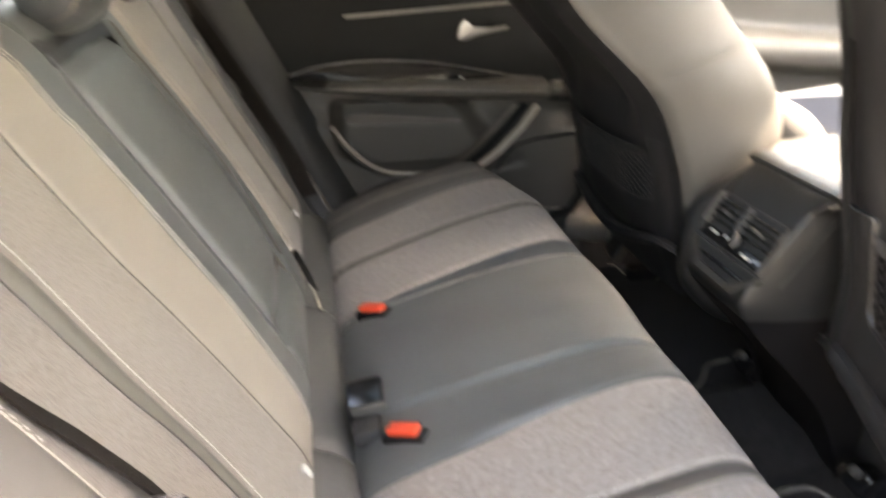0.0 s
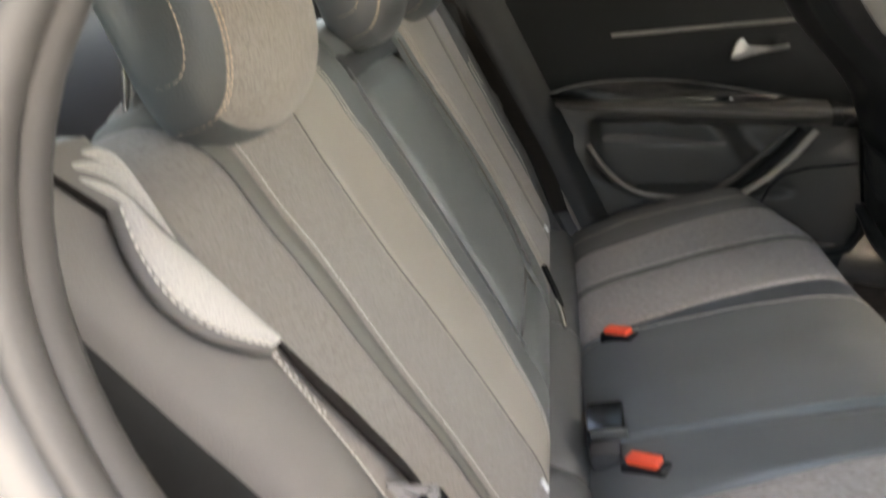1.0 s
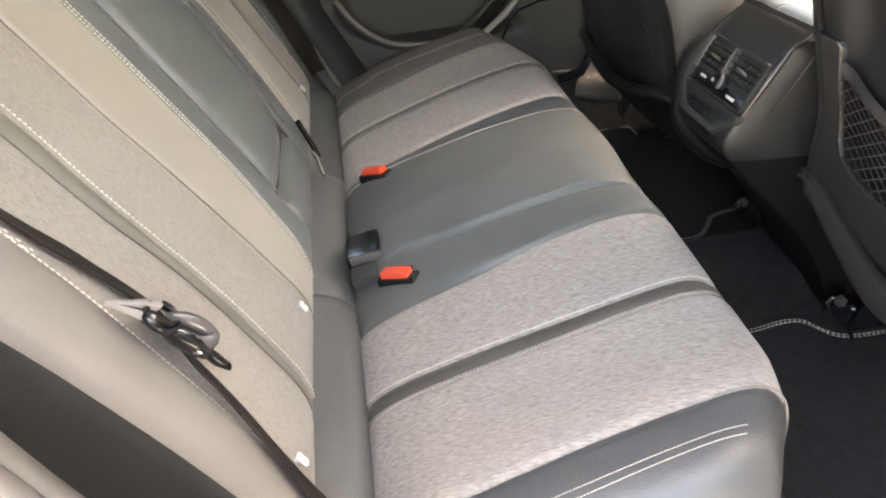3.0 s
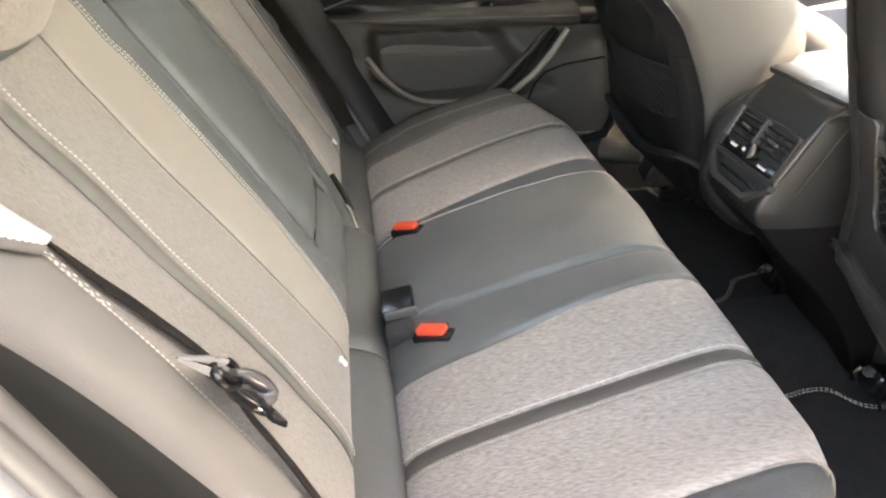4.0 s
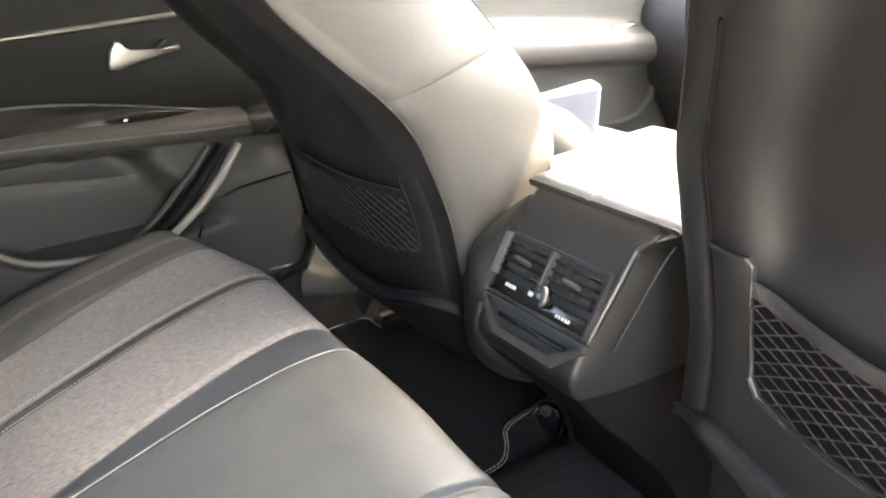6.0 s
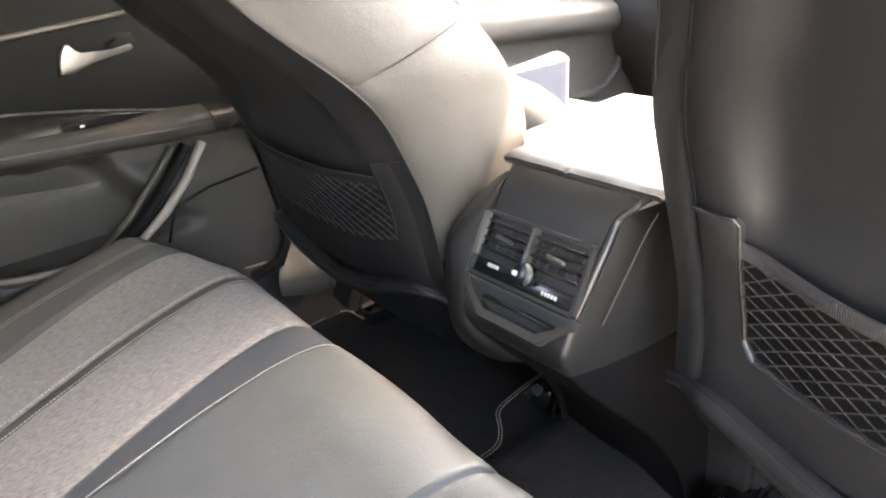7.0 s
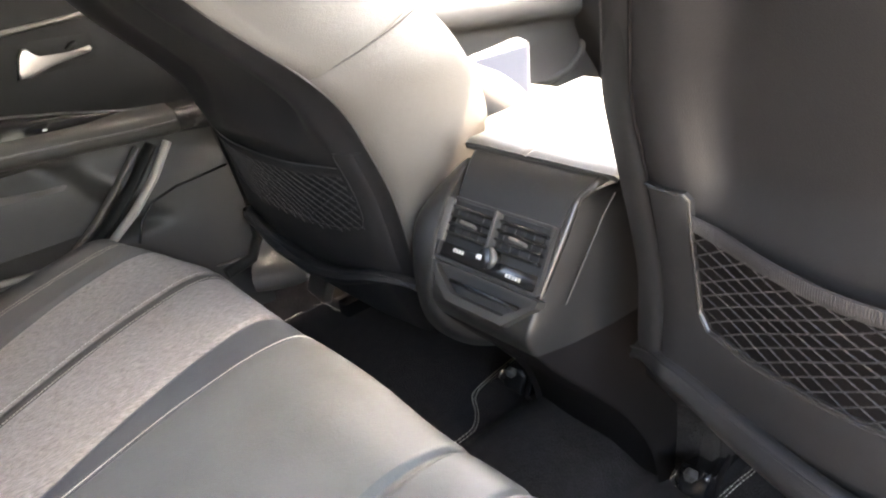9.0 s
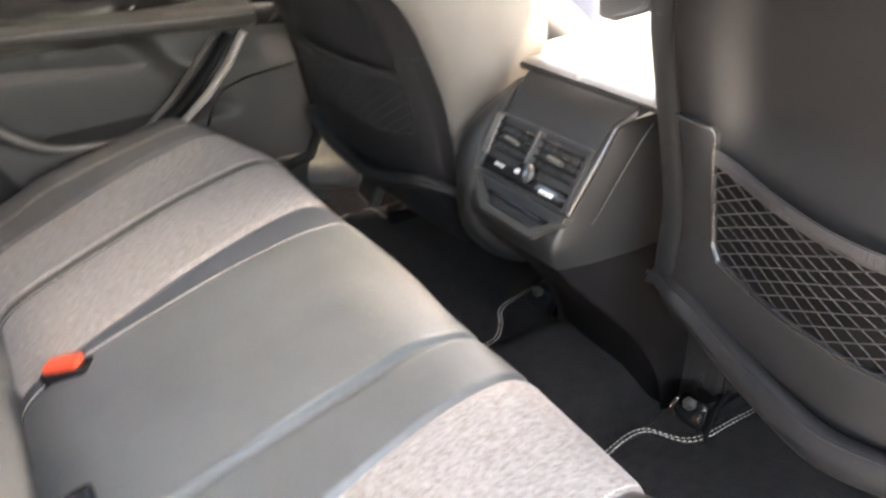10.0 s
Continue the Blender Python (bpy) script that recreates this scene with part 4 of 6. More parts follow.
# blacker than the carpet: the shadow on the foot is in its colour
grid("console_foot", rows[nose:], POCKET, console, "black carpeted foot, coloured darker for shade", sharp=60)
edge_s = [s for s in np.linspace(0.05, 0.60, 140) if prof(s)[0] < 0.722 and prof(s)[1] > 0.338]
tube("near_corner", [(prof(s)[0] + 0.0050, near_y(prof(s)[1]) + 0.0046, prof(s)[1]) for s in edge_s], [0.0026 + 0.0030 * math.sin(math.pi * (0.06 + 0.88 * k / (len(edge_s) - 1))) for k in range(len(edge_s))], GLOSS_EDGE, console, "rounded shiny corner", sides=12)
tube("side_seam", Line([(0.722, -0.1055, 0.462), (0.712, -0.0985, 0.440), (0.690, -0.0895, 0.395), (0.668, -0.0815, 0.352)])(np.linspace(0, 1, 30)).T, 0.0008, SATIN_DARK, console, "fine panel joint", sides=6)
# rounded wing beside the vents, by the passenger seat, running on under the cubby
rows = []
wing_far = Line([(0.725, 0.440), (0.680, 0.417), (0.654, 0.392), (0.645, 0.352), (0.645, 0.312), (0.649, 0.278), (0.660, 0.252), (0.688, 0.218), (0.722, 0.190), (0.775, 0.166)])
wing_near = Line([(0.712, 0.466), (0.680, 0.440), (0.657, 0.402), (0.638, 0.366), (0.629, 0.333), (0.631, 0.304), (0.645, 0.276), (0.672, 0.244), (0.712, 0.216), (0.768, 0.184)])
for s in np.linspace(0, 1, 50):
    (xa, za), (xb, zb) = wing_far(s), wing_near(s)
    swell = 0.010 * math.sin(math.pi * (0.10 + 0.75 * s))
    rows.append([(xa + 0.05, 0.139, za), (xa + 0.012, 0.1385, za)] + [(xa + (xb - xa) * k - swell * math.sin(math.pi * (0.12 + 0.86 * k)) ** 0.6, 0.136 + (0.093 - 0.136) * k, za + (zb - za) * k) for k in np.linspace(0, 1, 17)] + [(xb + 0.012, 0.0915, zb)])
grid("console_wing", rows, CONSOLE, console, "rounded dark plastic wing", thick=0.003)


def on_face(pts):
    return [(-y, b) for y, b in pts]


def rect(y0, y1, b0, b1, r=0.004):
    """Outline of a rounded oblong on the face, from across and down bounds."""
    out = []
    for cy, cb, a0 in ((y1 - r, b0 + r, -90), (y1 - r, b1 - r, 0), (y0 + r, b1 - r, 90), (y0 + r, b0 + r, 180)):
        for k in range(5):
            a = radians(a0 + 22.5 * k)
            out.append((cy + r * math.cos(a), cb + r * math.sin(a)))
    return out


# shallow plate, black in place of the shade of deep vents
block("vent_back", (0.152, 0.066, 0.004), FACE @ pose(-0.0105, 0.086, 0.0015), POCKET, console, "black plate with the vents' shade in its colour", bevel=0.001)
bezel = frame_plate("vent_bezel", rect(-0.092, 0.071, 0.050, 0.124, 0.006), rect(-0.087, 0.066, 0.054, 0.121, 0.004), FACE, 0.011, TRIM, console, "black bezel")
block("bezel_side", (0.0125, 0.050, 0.004), FACE @ pose(-0.0862, 0.078, 0.0115), SATIN_STRIP, bezel, "satin bezel side", bevel=0.0015)
for side, a, b in ((0, -0.083, -0.014), (1, -0.006, 0.063)):
    for k in range(4):
        block("vent_slat", (b - a, 0.0028, 0.009), FACE @ pose((a + b) / 2, 0.0625 + 0.0100 * k, 0.0085, 24, 0, 0), GLOSS_EDGE, bezel, "thin black slat", bevel=0.0012)
    for k in range(5):
        block("vent_vane", (0.002, 0.036, 0.004), FACE @ pose(a + (b - a) * (k + 0.5) / 5, 0.077, 0.0045), TRIM, bezel, bevel=0.0006)
    tab = block("vent_tab", (0.024, 0.0045, 0.008), FACE @ pose((a + b) / 2 + 0.002, 0.077, 0.014, 20, 0, 4), SATIN_STRIP, bezel, "satin vent tab", bevel=0.002)
block("vent_divider", (0.0045, 0.046, 0.014), FACE @ pose(-0.010, 0.076, 0.009), SATIN_DARK, bezel, "satin divider", bevel=0.002)
knob = tube("vent_knob", [tuple(FACE @ Vector((-0.006, 0.104, z))) for z in (0.004, 0.014, 0.0175, 0.0185)], [0.0125, 0.0125, 0.0113, 0.005], GLOSSY, console, "round black knob", sides=28)
tube("knob_grip", [tuple(FACE @ Vector((-0.006 + 0.0121 * math.cos(a), 0.104 + 0.0121 * math.sin(a), 0.0165))) for a in np.linspace(-1.25, 0.75, 16)], [0.0012 + 0.0030 * math.sin(math.pi * (0.1 + 0.8 * k / 15)) for k in range(16)], SATIN_DARK, knob, "satin knob rim", sides=10)
block("knob_mark", (0.0075, 0.0050, 0.0010), FACE @ pose(-0.013, 0.105, 0.0185), WHITE, knob, "white printed mark", bevel=0.0003)
strip = block("control_strip", (0.150, 0.017, 0.008), FACE @ pose(-0.0105, 0.1125, 0.004), GLOSSY, console, "gloss black control strip", bevel=0.002)
for xx, n, bb in ((-0.055, 4, 0.109), (0.033, 5, 0.114)):
    for k in range(n):
        block("mark_bar", (0.0026, 0.0042, 0.0012), FACE @ pose(xx + 0.0046 * (k - (n - 1) / 2), bb, 0.0088), WHITE, strip, "white printed mark", bevel=0.0003)
outer = on_face([(0.090, 0.126), (-0.078, 0.126), (-0.076, 0.134), (-0.040, 0.166), (0.052, 0.166), (0.088, 0.138)])
inn = on_face([(0.082, 0.130), (-0.068, 0.130), (-0.068, 0.134), (-0.034, 0.1545), (0.045, 0.1545), (0.076, 0.136)])
cubby = frame_plate("cubby_bezel", outer, inn, FACE, 0.012, TRIM_GREY, console, "grey plastic cubby rim")
plate("cubby_back", inn, FACE @ pose(0, 0, 0.0005), 0.0015, GLOSSY, cubby, "dark cubby hollow", bevel=0)
block("cubby_shelf", (0.11, 0.006, 0.008), FACE @ pose(-0.004, 0.143, 0.004), GLOSSY, cubby, bevel=0.003)
# lid halves
for a, b0, wide in ((-0.112, 0.0072, 0.0), (0.0118, 0.106, 0.044)):
    rows = []
    for x in np.r_[0.717, 0.7185, 0.7205, 0.7235, 0.728, np.linspace(0.735, 0.975, 20), 0.980, 0.985]:
        e, b = min(x - 0.717, 0.985 - x), b0 + wide * smooth(x, 0.745, 0.80)
        rows.append([(x, y, 0.4805 - 0.004 * (1 - smooth(e, 0, 0.010)) - 0.002 * (1 - smooth(min(y - a, b - y), 0, 0.003)) + 0.006 * smooth(x, 0.8, 0.99)) for y in [a + (b - a) * k for k in (0, 0.01, 0.025, 0.06, 0.2, 0.35, 0.5, 0.65, 0.8, 0.94, 0.975, 0.99, 1)]])
    grid("armrest_lid", rows, LID_HIDE, console, "padded leather lid half", thick=0.006)
tube("lid_split", [(x, 0.0095, 0.4745 + 0.006 * smooth(x, 0.8, 0.99)) for x in np.linspace(0.719, 0.983, 14)], 0.0022, POCKET, console, "dark joint between the lid halves", sides=6)
tube("lid_trim", [(0.7165, y, 0.4765) for y in np.linspace(-0.100, 0.104, 12)], 0.0022, SHELL, console, "black lid joint", sides=8)
for k in range(3):
    tube("lid_clip", [(0.709 + 0.007 * k, -0.090 - 0.004 * k, 0.466 + 0.003 * k), (0.716 + 0.007 * k, -0.104, 0.473 + 0.002 * k), (0.727 + 0.007 * k, -0.117, 0.479 + 0.001 * k)], 0.0012, SATIN, console, "bright hinge edge", sides=6)
# two fillers added under the console to stop sun falling through onto the mat
block("console_sun_block", (0.75, 0.315, 0.36), pose(1.235, 0.0, 0.20), CARPET, console, "black carpeted filler that keeps sun off the mat", bevel=0.02, segments=3)
block("tunnel_sun_block", (0.14, 0.282, 0.27), pose(0.905, -0.005, 0.135), CARPET, console, "black carpeted filler that keeps sun off the mat", bevel=0.03, segments=3)
block("console_front", (0.55, 0.19, 0.34), pose(1.33, 0.0, 0.24), TRIM, console, "black front console", bevel=0.02, segments=3)
block("gear_lever", (0.05, 0.045, 0.09), pose(1.22, 0.0, 0.45, 0, 12, 0), GLOSSY, console, "gloss gear selector", bevel=0.012, segments=3)


# ---- front seats ----
XR = Line([(0.704, 0.200), (0.678, 0.260), (0.656, 0.320), (0.645, 0.388), (0.634, 0.440), (0.612, 0.500), (0.578, 0.580), (0.536, 0.650), (0.492, 0.720), (0.452, 0.790), (0.435, 0.830), (0.440, 0.862), (0.468, 0.880)])
XF = Line([(0.76, 0.200), (0.785, 0.300), (0.800, 0.400), (0.806, 0.470), (0.800, 0.520), (0.764, 0.597), (0.722, 0.655), (0.672, 0.730), (0.620, 0.800), (0.580, 0.845), (0.545, 0.870), (0.50, 0.884)])


XR_NEAR = Line([(0.722, 0.200), (0.712, 0.260), (0.704, 0.320), (0.706, 0.388), (0.697, 0.440), (0.682, 0.500), (0.659, 0.580), (0.629, 0.650), (0.592, 0.720), (0.556, 0.790), (0.540, 0.830), (0.546, 0.862), (0.575, 0.880)])


# lower trim of the seat backs: across, height, how far it stands out
EDGE_TRIM = [(-0.006, 0.296, 0.010), (0.014, 0.303, 0.012), (0.034, 0.310, 0.014), (0.054, 0.311, 0.016), (0.080, 0.305, 0.017), (0.110, 0.296, 0.019), (0.150, 0.287, 0.020), (0.190, 0.279, 0.021), (0.235, 0.273, 0.022)]
EDGE_TRIM += [(0.47 - w, z, o) for w, z, o in EDGE_TRIM[-2::-1]]


def even(pts, n=12):
    """Equal numbers of points along each leg of a bent line."""
    a = np.array(pts, float)
    return [tuple(p + (q - p) * k / n) for p, q in zip(a, a[1:]) for k in range(n)] + [tuple(a[-1])]


def front_seat(yi, sgn, dx, label, side_mat, side_label, proud=1.0, dw=0.0, dz=0.0, back=XR, rake=0.0, frame_mat=None, net_mat=None, hem=0.205, trim_fall=1.0, trim_up=0.0, hollow=(0.026, 0.066, 0.112, 0.47, 0.57, 0.0), valance=-0.72, welt=None):
    ob = thing("front_seat", label, "car seat", "front seats")
    W = 0.47
    xr = lambda z: float(np.interp(z, back.p[:, 1], back.p[:, 0])) - rake * smooth(z, 0.52, 0.70)
    xf = lambda z: float(np.interp(z, XF.p[:, 1], XF.p[:, 0])) + dx + 0.035 * (dx > 0) * smooth(z, 0.5, 0.7)
    ins = lambda z: 0.055 * smooth(z, 0.56, 0.76) + 0.06 * smooth(z, 0.78, 0.88)

    def rear(w, z, off=0.0):
        i = ins(z)
        e = min(w - i, W - i - w)
        return np.array((xr(z) - 0.020 * smooth(e, 0.0, 0.055) - 0.008 * smooth(e, 0.05, 0.16) + hollow[0] * smooth(z, hollow[3], hollow[4]) * smooth(e, hollow[1], hollow[2]) - hollow[5] * smooth(e, hollow[2], 0.235) - off, yi + sgn * w, z))

    zz = np.linspace(hem, 0.875, 60)
    rows = [[rear(ins(z) + (W - 2 * ins(z)) * k, z) for k in np.r_[0, 0.008, 0.02, 0.035, 0.055, 0.08, np.linspace(0.11, 0.89, 40), 0.92, 0.945, 0.965, 0.98, 0.992, 1]] for z in zz]
    grid("back_shell", rows, BACK_HIDE, ob, "soft black back", sharp=60)
    # sides: upper and lower pieces with a seam between
    for w_side, mt in ((0, side_mat), (1, LEATHER)):
        for nm, lo, hi in (("side_valance", valance, -0.38), ("side_panel_lower", -0.38, 1.0), ("side_panel_upper", 1.0, 2.0)):
            rows = []
            for r in np.linspace(lo, hi, 30):
                row = []
                for k in np.linspace(0, 1, 17):
                    zr = 0.365 + (0.585 - 0.365) * r if r <= 1 else 0.585 + (0.872 - 0.585) * (r - 1)
                    zf = 0.455 + (0.640 - 0.455) * r if r <= 1 else 0.640 + (0.880 - 0.640) * (r - 1)
                    z = zr + (zf - zr) * k
                    x = xr(zr) + (xf(zf) - xr(zr)) * k
                    w = ins(z)
                    seam = min(abs(r - 1) * 0.3, 1)
                    puff = 0.016 * math.sin(math.pi * k) ** 0.7 - 0.003 * (1 - smooth(seam, 0, 0.008)) - 0.004 * (1 - smooth(min(k, 1 - k), 0, 0.06))
                    ww = w - puff if w_side == 0 else W - w + puff
                    row.append((x, yi + sgn * ww, z))
                rows.append(row)
            grid(nm, rows, SHELL if hi < 0 else mt, ob, "black lower side" if hi < 0 else side_label if w_side == 0 else "dark leather side", sharp=60)
    rows = [[(xf(z) - 0.055 * smooth(min(w, W - w), 0.03, 0.12) - 0.010 * (1 - smooth(min(w, W - w), 0, 0.025)), yi + sgn * (ins(z) + (W - 2 * ins(z)) * w / W), z) for w in np.linspace(0, W, 26)] for z in np.linspace(0.33, 0.882, 40)]
    grid("seat_front", rows, SEAT_FACE, ob, "dark cloth front", sharp=60)
    tube("front_welt", [(xf(z) - 0.004, yi + sgn * (ins(z) - 0.003), z) for z in np.linspace(0.645, 0.86, 40)], 0.0011, SHELL, ob, "dark front seam", sides=6)
    tube("side_seam", [(xr(0.585) + (xf(0.640) - xr(0.585)) * k, yi + sgn * (ins(0.6) - 0.016 * math.sin(math.pi * k) ** 0.7 + 0.0022), 0.585 + 0.055 * k) for k in np.linspace(0.02, 0.98, 30)], 0.0009, SHELL, ob, "dark side seam", sides=6)
    tube("edge_welt", [rear(ins(z), z) for z in np.linspace(0.30, 0.86, 50)], 0.0012, welt or side_mat, ob, "edge welt", sides=6)
    # pocket frame and net
    half = [(0.042, 0.513), (0.078, 0.510), (0.0820, 0.504), (0.0815, 0.470), (0.0805, 0.425), (0.081, 0.392), (0.091, 0.377), (0.130, 0.366), (0.180, 0.361)]
    half = [(w - dw, z - dz * smooth(z, 0.40, 0.50)) for w, z in half]
    col = half + [(0.235, 0.359)] + [(W - w, z) for w, z in half[::-1]]
    half = [(0.042, 0.512), (0.0415, 0.506), (0.041, 0.497), (0.040, 0.460), (0.037, 0.410), (0.035, 0.360), (0.034, 0.316 + 0.4 * trim_up), (0.070, 0.300 + 0.75 * trim_up), (0.150, 0.285 + trim_up)]
    half = [(max(w - dw, 0.012 + 0.3 * w), z - dz * smooth(z, 0.40, 0.50)) for w, z in half]
    low = half + [(0.235, 0.278 + trim_up)] + [(W - w, z) for w, z in half[::-1]]
    rows = []
    for (wa, za), (wb, zb) in zip(even(col), even(low)):
        row = []
        for k in (0, 0.0, 0.05, 0.12, 0.35, 0.65, 0.9, 1.0):
            w, z = wa + (wb - wa) * k, za + (zb - za) * k
            row.append(rear(w, z, proud * (-0.004, 0.004, 0.007, 0.0075, 0.0075, 0.0075, 0.006, -0.003)[len(row)]))
        rows.append(row)
    pocket = grid("pocket_frame", rows, frame_mat or SEAT_TRIM, ob, "black pocket frame", sharp=30)
    tube("frame_edge", [rear(w, z, 0.0072 * proud) for w, z in even(col)], 0.0010, frame_mat or GLOSS_EDGE, pocket, "worn frame edge", sides=6)
    n0 = 0.0805 - dw
    hang = lambda w: max(math.sin(math.pi * (w - n0) / (0.396 - n0)), 0.0)
    band = lambda w: 0.484 - dz - (0.020 - dz * 0.6) * hang(w) ** 0.8
    rim = [c for c in col if c[1] < 0.39]
    foot = lambda w: float(np.interp(w, [c[0] for c in rim], [c[1] for c in rim]))
    ws = np.linspace(n0, 0.396, 311)
    sag = lambda w: 0.005 + 0.010 * hang(w)
    rows = [[rear(w, band(w) + dz, sag(w) + o - o2) for dz, o in ((-0.0075, 0.0), (-0.0065, 0.0016), (0.0, 0.0022), (0.0065, 0.0016), (0.0075, 0.0), (0.0, -0.001))] for w, o2 in ((w, 0.0005 * (i % 2)) for i, w in enumerate(ws))]
    grid("net_band", rows, net_mat or CORD, pocket, "elastic net band", wrap=True)
    lining = [[rear(w, foot(w) + (band(w) - 0.002 - foot(w)) * k, 0.0012) for k in np.linspace(0, 1, 12)] for w in np.linspace(n0, 0.396, 40)]
    grid("pocket_lining", lining, frame_mat or POCKET, pocket, "black pocket lining", sharp=60)
    verts, faces = [], []
    for d in (-1, 1):
        for c in np.arange(-0.30, 0.80, 0.0255):
            run = []
            for k in range(90):
                z = 0.35 + 0.14 * k / 89
                w = c + d * (z - 0.35) * 1.75
                if n0 < w < 0.396 and foot(w) - 0.004 < z < band(w) - 0.004:
                    run.append(rear(w, z, sag(w) * (0.35 + 0.65 * smooth(z, foot(w), band(w))) + 0.0012 * d))
            for i, (a, b) in enumerate(zip(run, run[1:])):
                thin, thick_ = (0.0006, 0.0010) if i % 2 else (0.0010, 0.0006)
                t = (b - a) / np.linalg.norm(b - a)
                n1 = np.array((-1.0, 0, 0))
                n2 = np.cross(t, n1)
                base = len(verts)
                for p, cr in ((a - t * 0.0002, thin), (b + t * 0.0002, thick_)):
                    verts += [p + cr * n2, p + cr * n1, p - cr * n2, p - cr * n1]
                faces += [(base + j, base + (j + 1) % 4, base + 4 + (j + 1) % 4, base + 4 + j) for j in range(4)]
    put("pocket_net", mesh_of("pocket_net", verts, faces, net_mat or CORD), pocket, "diamond mesh net", "stuff")
    # lower trim
    trim = Line([(w, z + trim_up, o) for w, z, o in EDGE_TRIM])
    tube("trim_edge", [rear(min(max(w, 0.001), W - 0.001), z + 0.003, o + 0.001) + np.array((0, sgn * (w - min(max(w, 0.001), W - 0.001)), 0)) for w, z, o in (trim(s) for s in np.linspace(0, 1, 50))], 0.0015, frame_mat or SEAT_TRIM, ob, "trim edge", sides=6)
    # padded roll along each edge
    for w0, w1 in ((-0.003, 0.0385), (W + 0.003, W - 0.0385)) if proud > 0.5 else ():
        rows = []
        for z in np.linspace(0.312, 0.72, 40):
            fade = 1 - smooth(z, 0.50, 0.70)
            i, rr = ins(z), []
            for k in np.linspace(0, 1, 13):
                w = w0 + (w1 - w0) * k
                w += i if w0 < 0.1 else -i
                wc = min(max(w, i + 0.0005), W - i - 0.0005)
                rr.append(rear(wc, z, -0.006 + (0.004 + 0.013 * fade * proud) * math.sin(math.pi * (0.10 + 0.82 * k)) ** 0.55) + np.array((0, sgn * (w - wc), 0)))
            rows.append(rr)
        grid("edge_roll", rows, SHELL, ob, "soft black edge roll", sharp=60)
    rows = []
    for s in np.linspace(0, 1, 60):
        w, z, o = trim(s)
        w2 = min(max(w, 0.001), W - 0.001)
        drop = 0.060 * trim_fall * math.sin(math.pi * min(max(s, 0.03), 0.97)) ** 0.4
        base = rear(w2, z, o - 0.004) + np.array((0, sgn * (w - w2), 0))
        rows.append([base + np.array(v) for v in ((0.012, 0, 0.002), (0.004, 0, 0.004), (-0.002, 0, 0.0015), (-0.005, 0, -0.004), (-0.008, 0, -drop * 0.28), (-0.007, 0, -drop * 0.52), (0.000, 0, -drop * 0.76), (0.014, 0, -drop * 0.95), (0.034, 0, -drop * 1.05), (0.06, 0, -drop * 1.1))])
    grid("lower_trim", rows, frame_mat or SEAT_TRIM, ob, "black plastic lower trim", sharp=50)
    if hem < 0.25:
        tube("trim_screw", [rear(0.024, 0.206, 0.0), rear(0.024, 0.206, 0.006)], 0.0038, CHROME, ob, "bright screw head", sides=10)
    # dark seam between the edge roll and the back
    for w in (0.0405, W - 0.0405) if proud > 0.5 else ():
        tube("roll_seam", [rear(w + (ins(z) if w < 0.1 else -ins(z)), z, 0.0015) for z in np.linspace(0.318, 0.70, 40)], 0.0018, POCKET, ob, "dark sunken seam", sides=6)
    # cushion and side valance
    rows = []
    for x in np.linspace(0.70, 1.30, 34):
        top = 0.355 + 0.03 * smooth(x, 0.75, 1.2) - 0.07 * smooth(x, 1.22, 1.31)
        row = []
        for w in np.linspace(-0.005, W + 0.005, 36):
            e = min(w + 0.005, W + 0.005 - w)
            row.append((x + dx, yi + sgn * w, top + 0.045 * (1 - smooth(e, 0.05, 0.12)) - 0.05 * (1 - smooth(e, 0, 0.035))))
        row = [(row[0][0], row[0][1], 0.31)] + row + [(row[-1][0], row[-1][1], 0.31)]
        rows.append(row)
    grid("seat_cushion", rows, SEAT_FACE, ob, "dark cloth cushion", sharp=60)
    tube("front_bolster", Line([(0.775 + dx, yi + sgn * 0.050, 0.545), (0.810 + dx, yi + sgn * 0.044, 0.505), (0.845 + dx, yi + sgn * 0.042, 0.47), (0.875 + dx, yi + sgn * 0.043, 0.42), (0.89 + dx, yi + sgn * 0.044, 0.37)])(np.linspace(0, 1, 24)).T, [0.024 + 0.032 * math.sin(math.pi * 0.72 * k / 23) for k in range(24)], SEAT_FACE, ob, "dark front bolster", sides=16)
    block("seat_base", (0.42, W + 0.012, 0.20), pose(1.09 + dx, yi + sgn * W / 2, 0.215), SHELL, ob, "black seat base", bevel=0.02)
    # headrest on posts
    bm = bmesh.new()
    bmesh.ops.create_cube(bm, size=1)
    bmesh.ops.bevel(bm, geom=list(bm.edges), offset=0.28, segments=5, profile=0.6, affect="EDGES")
    bmesh.ops.transform(bm, matrix=pose(0.49 + dx, yi + sgn * W / 2, 0.985, 0, -14, 0) @ Matrix.Diagonal((0.11, 0.27, 0.17, 1)), verts=bm.verts)
    rest = part("headrest", bm, LEATHER_DARK, ob, "dark leather headrest", sharp=80)
    for o in (-0.06, 0.06):
        tube("headrest_post", [(0.50 + dx, yi + sgn * (W / 2 + o), 0.87), (0.49 + dx, yi + sgn * (W / 2 + o), 0.93)], 0.006, CHROME, rest, "chrome post")
    return ob


front_seat(0.160, 1, 0.0, "taupe leather front seat with black back and net pocket", SEAT_SIDE, "taupe leather side", proud=0.18, dw=0.030, dz=0.024, rake=0.050, frame_mat=BACK_HIDE, net_mat=SHELL, hem=0.200, trim_fall=0.45, welt=BACK_HIDE)
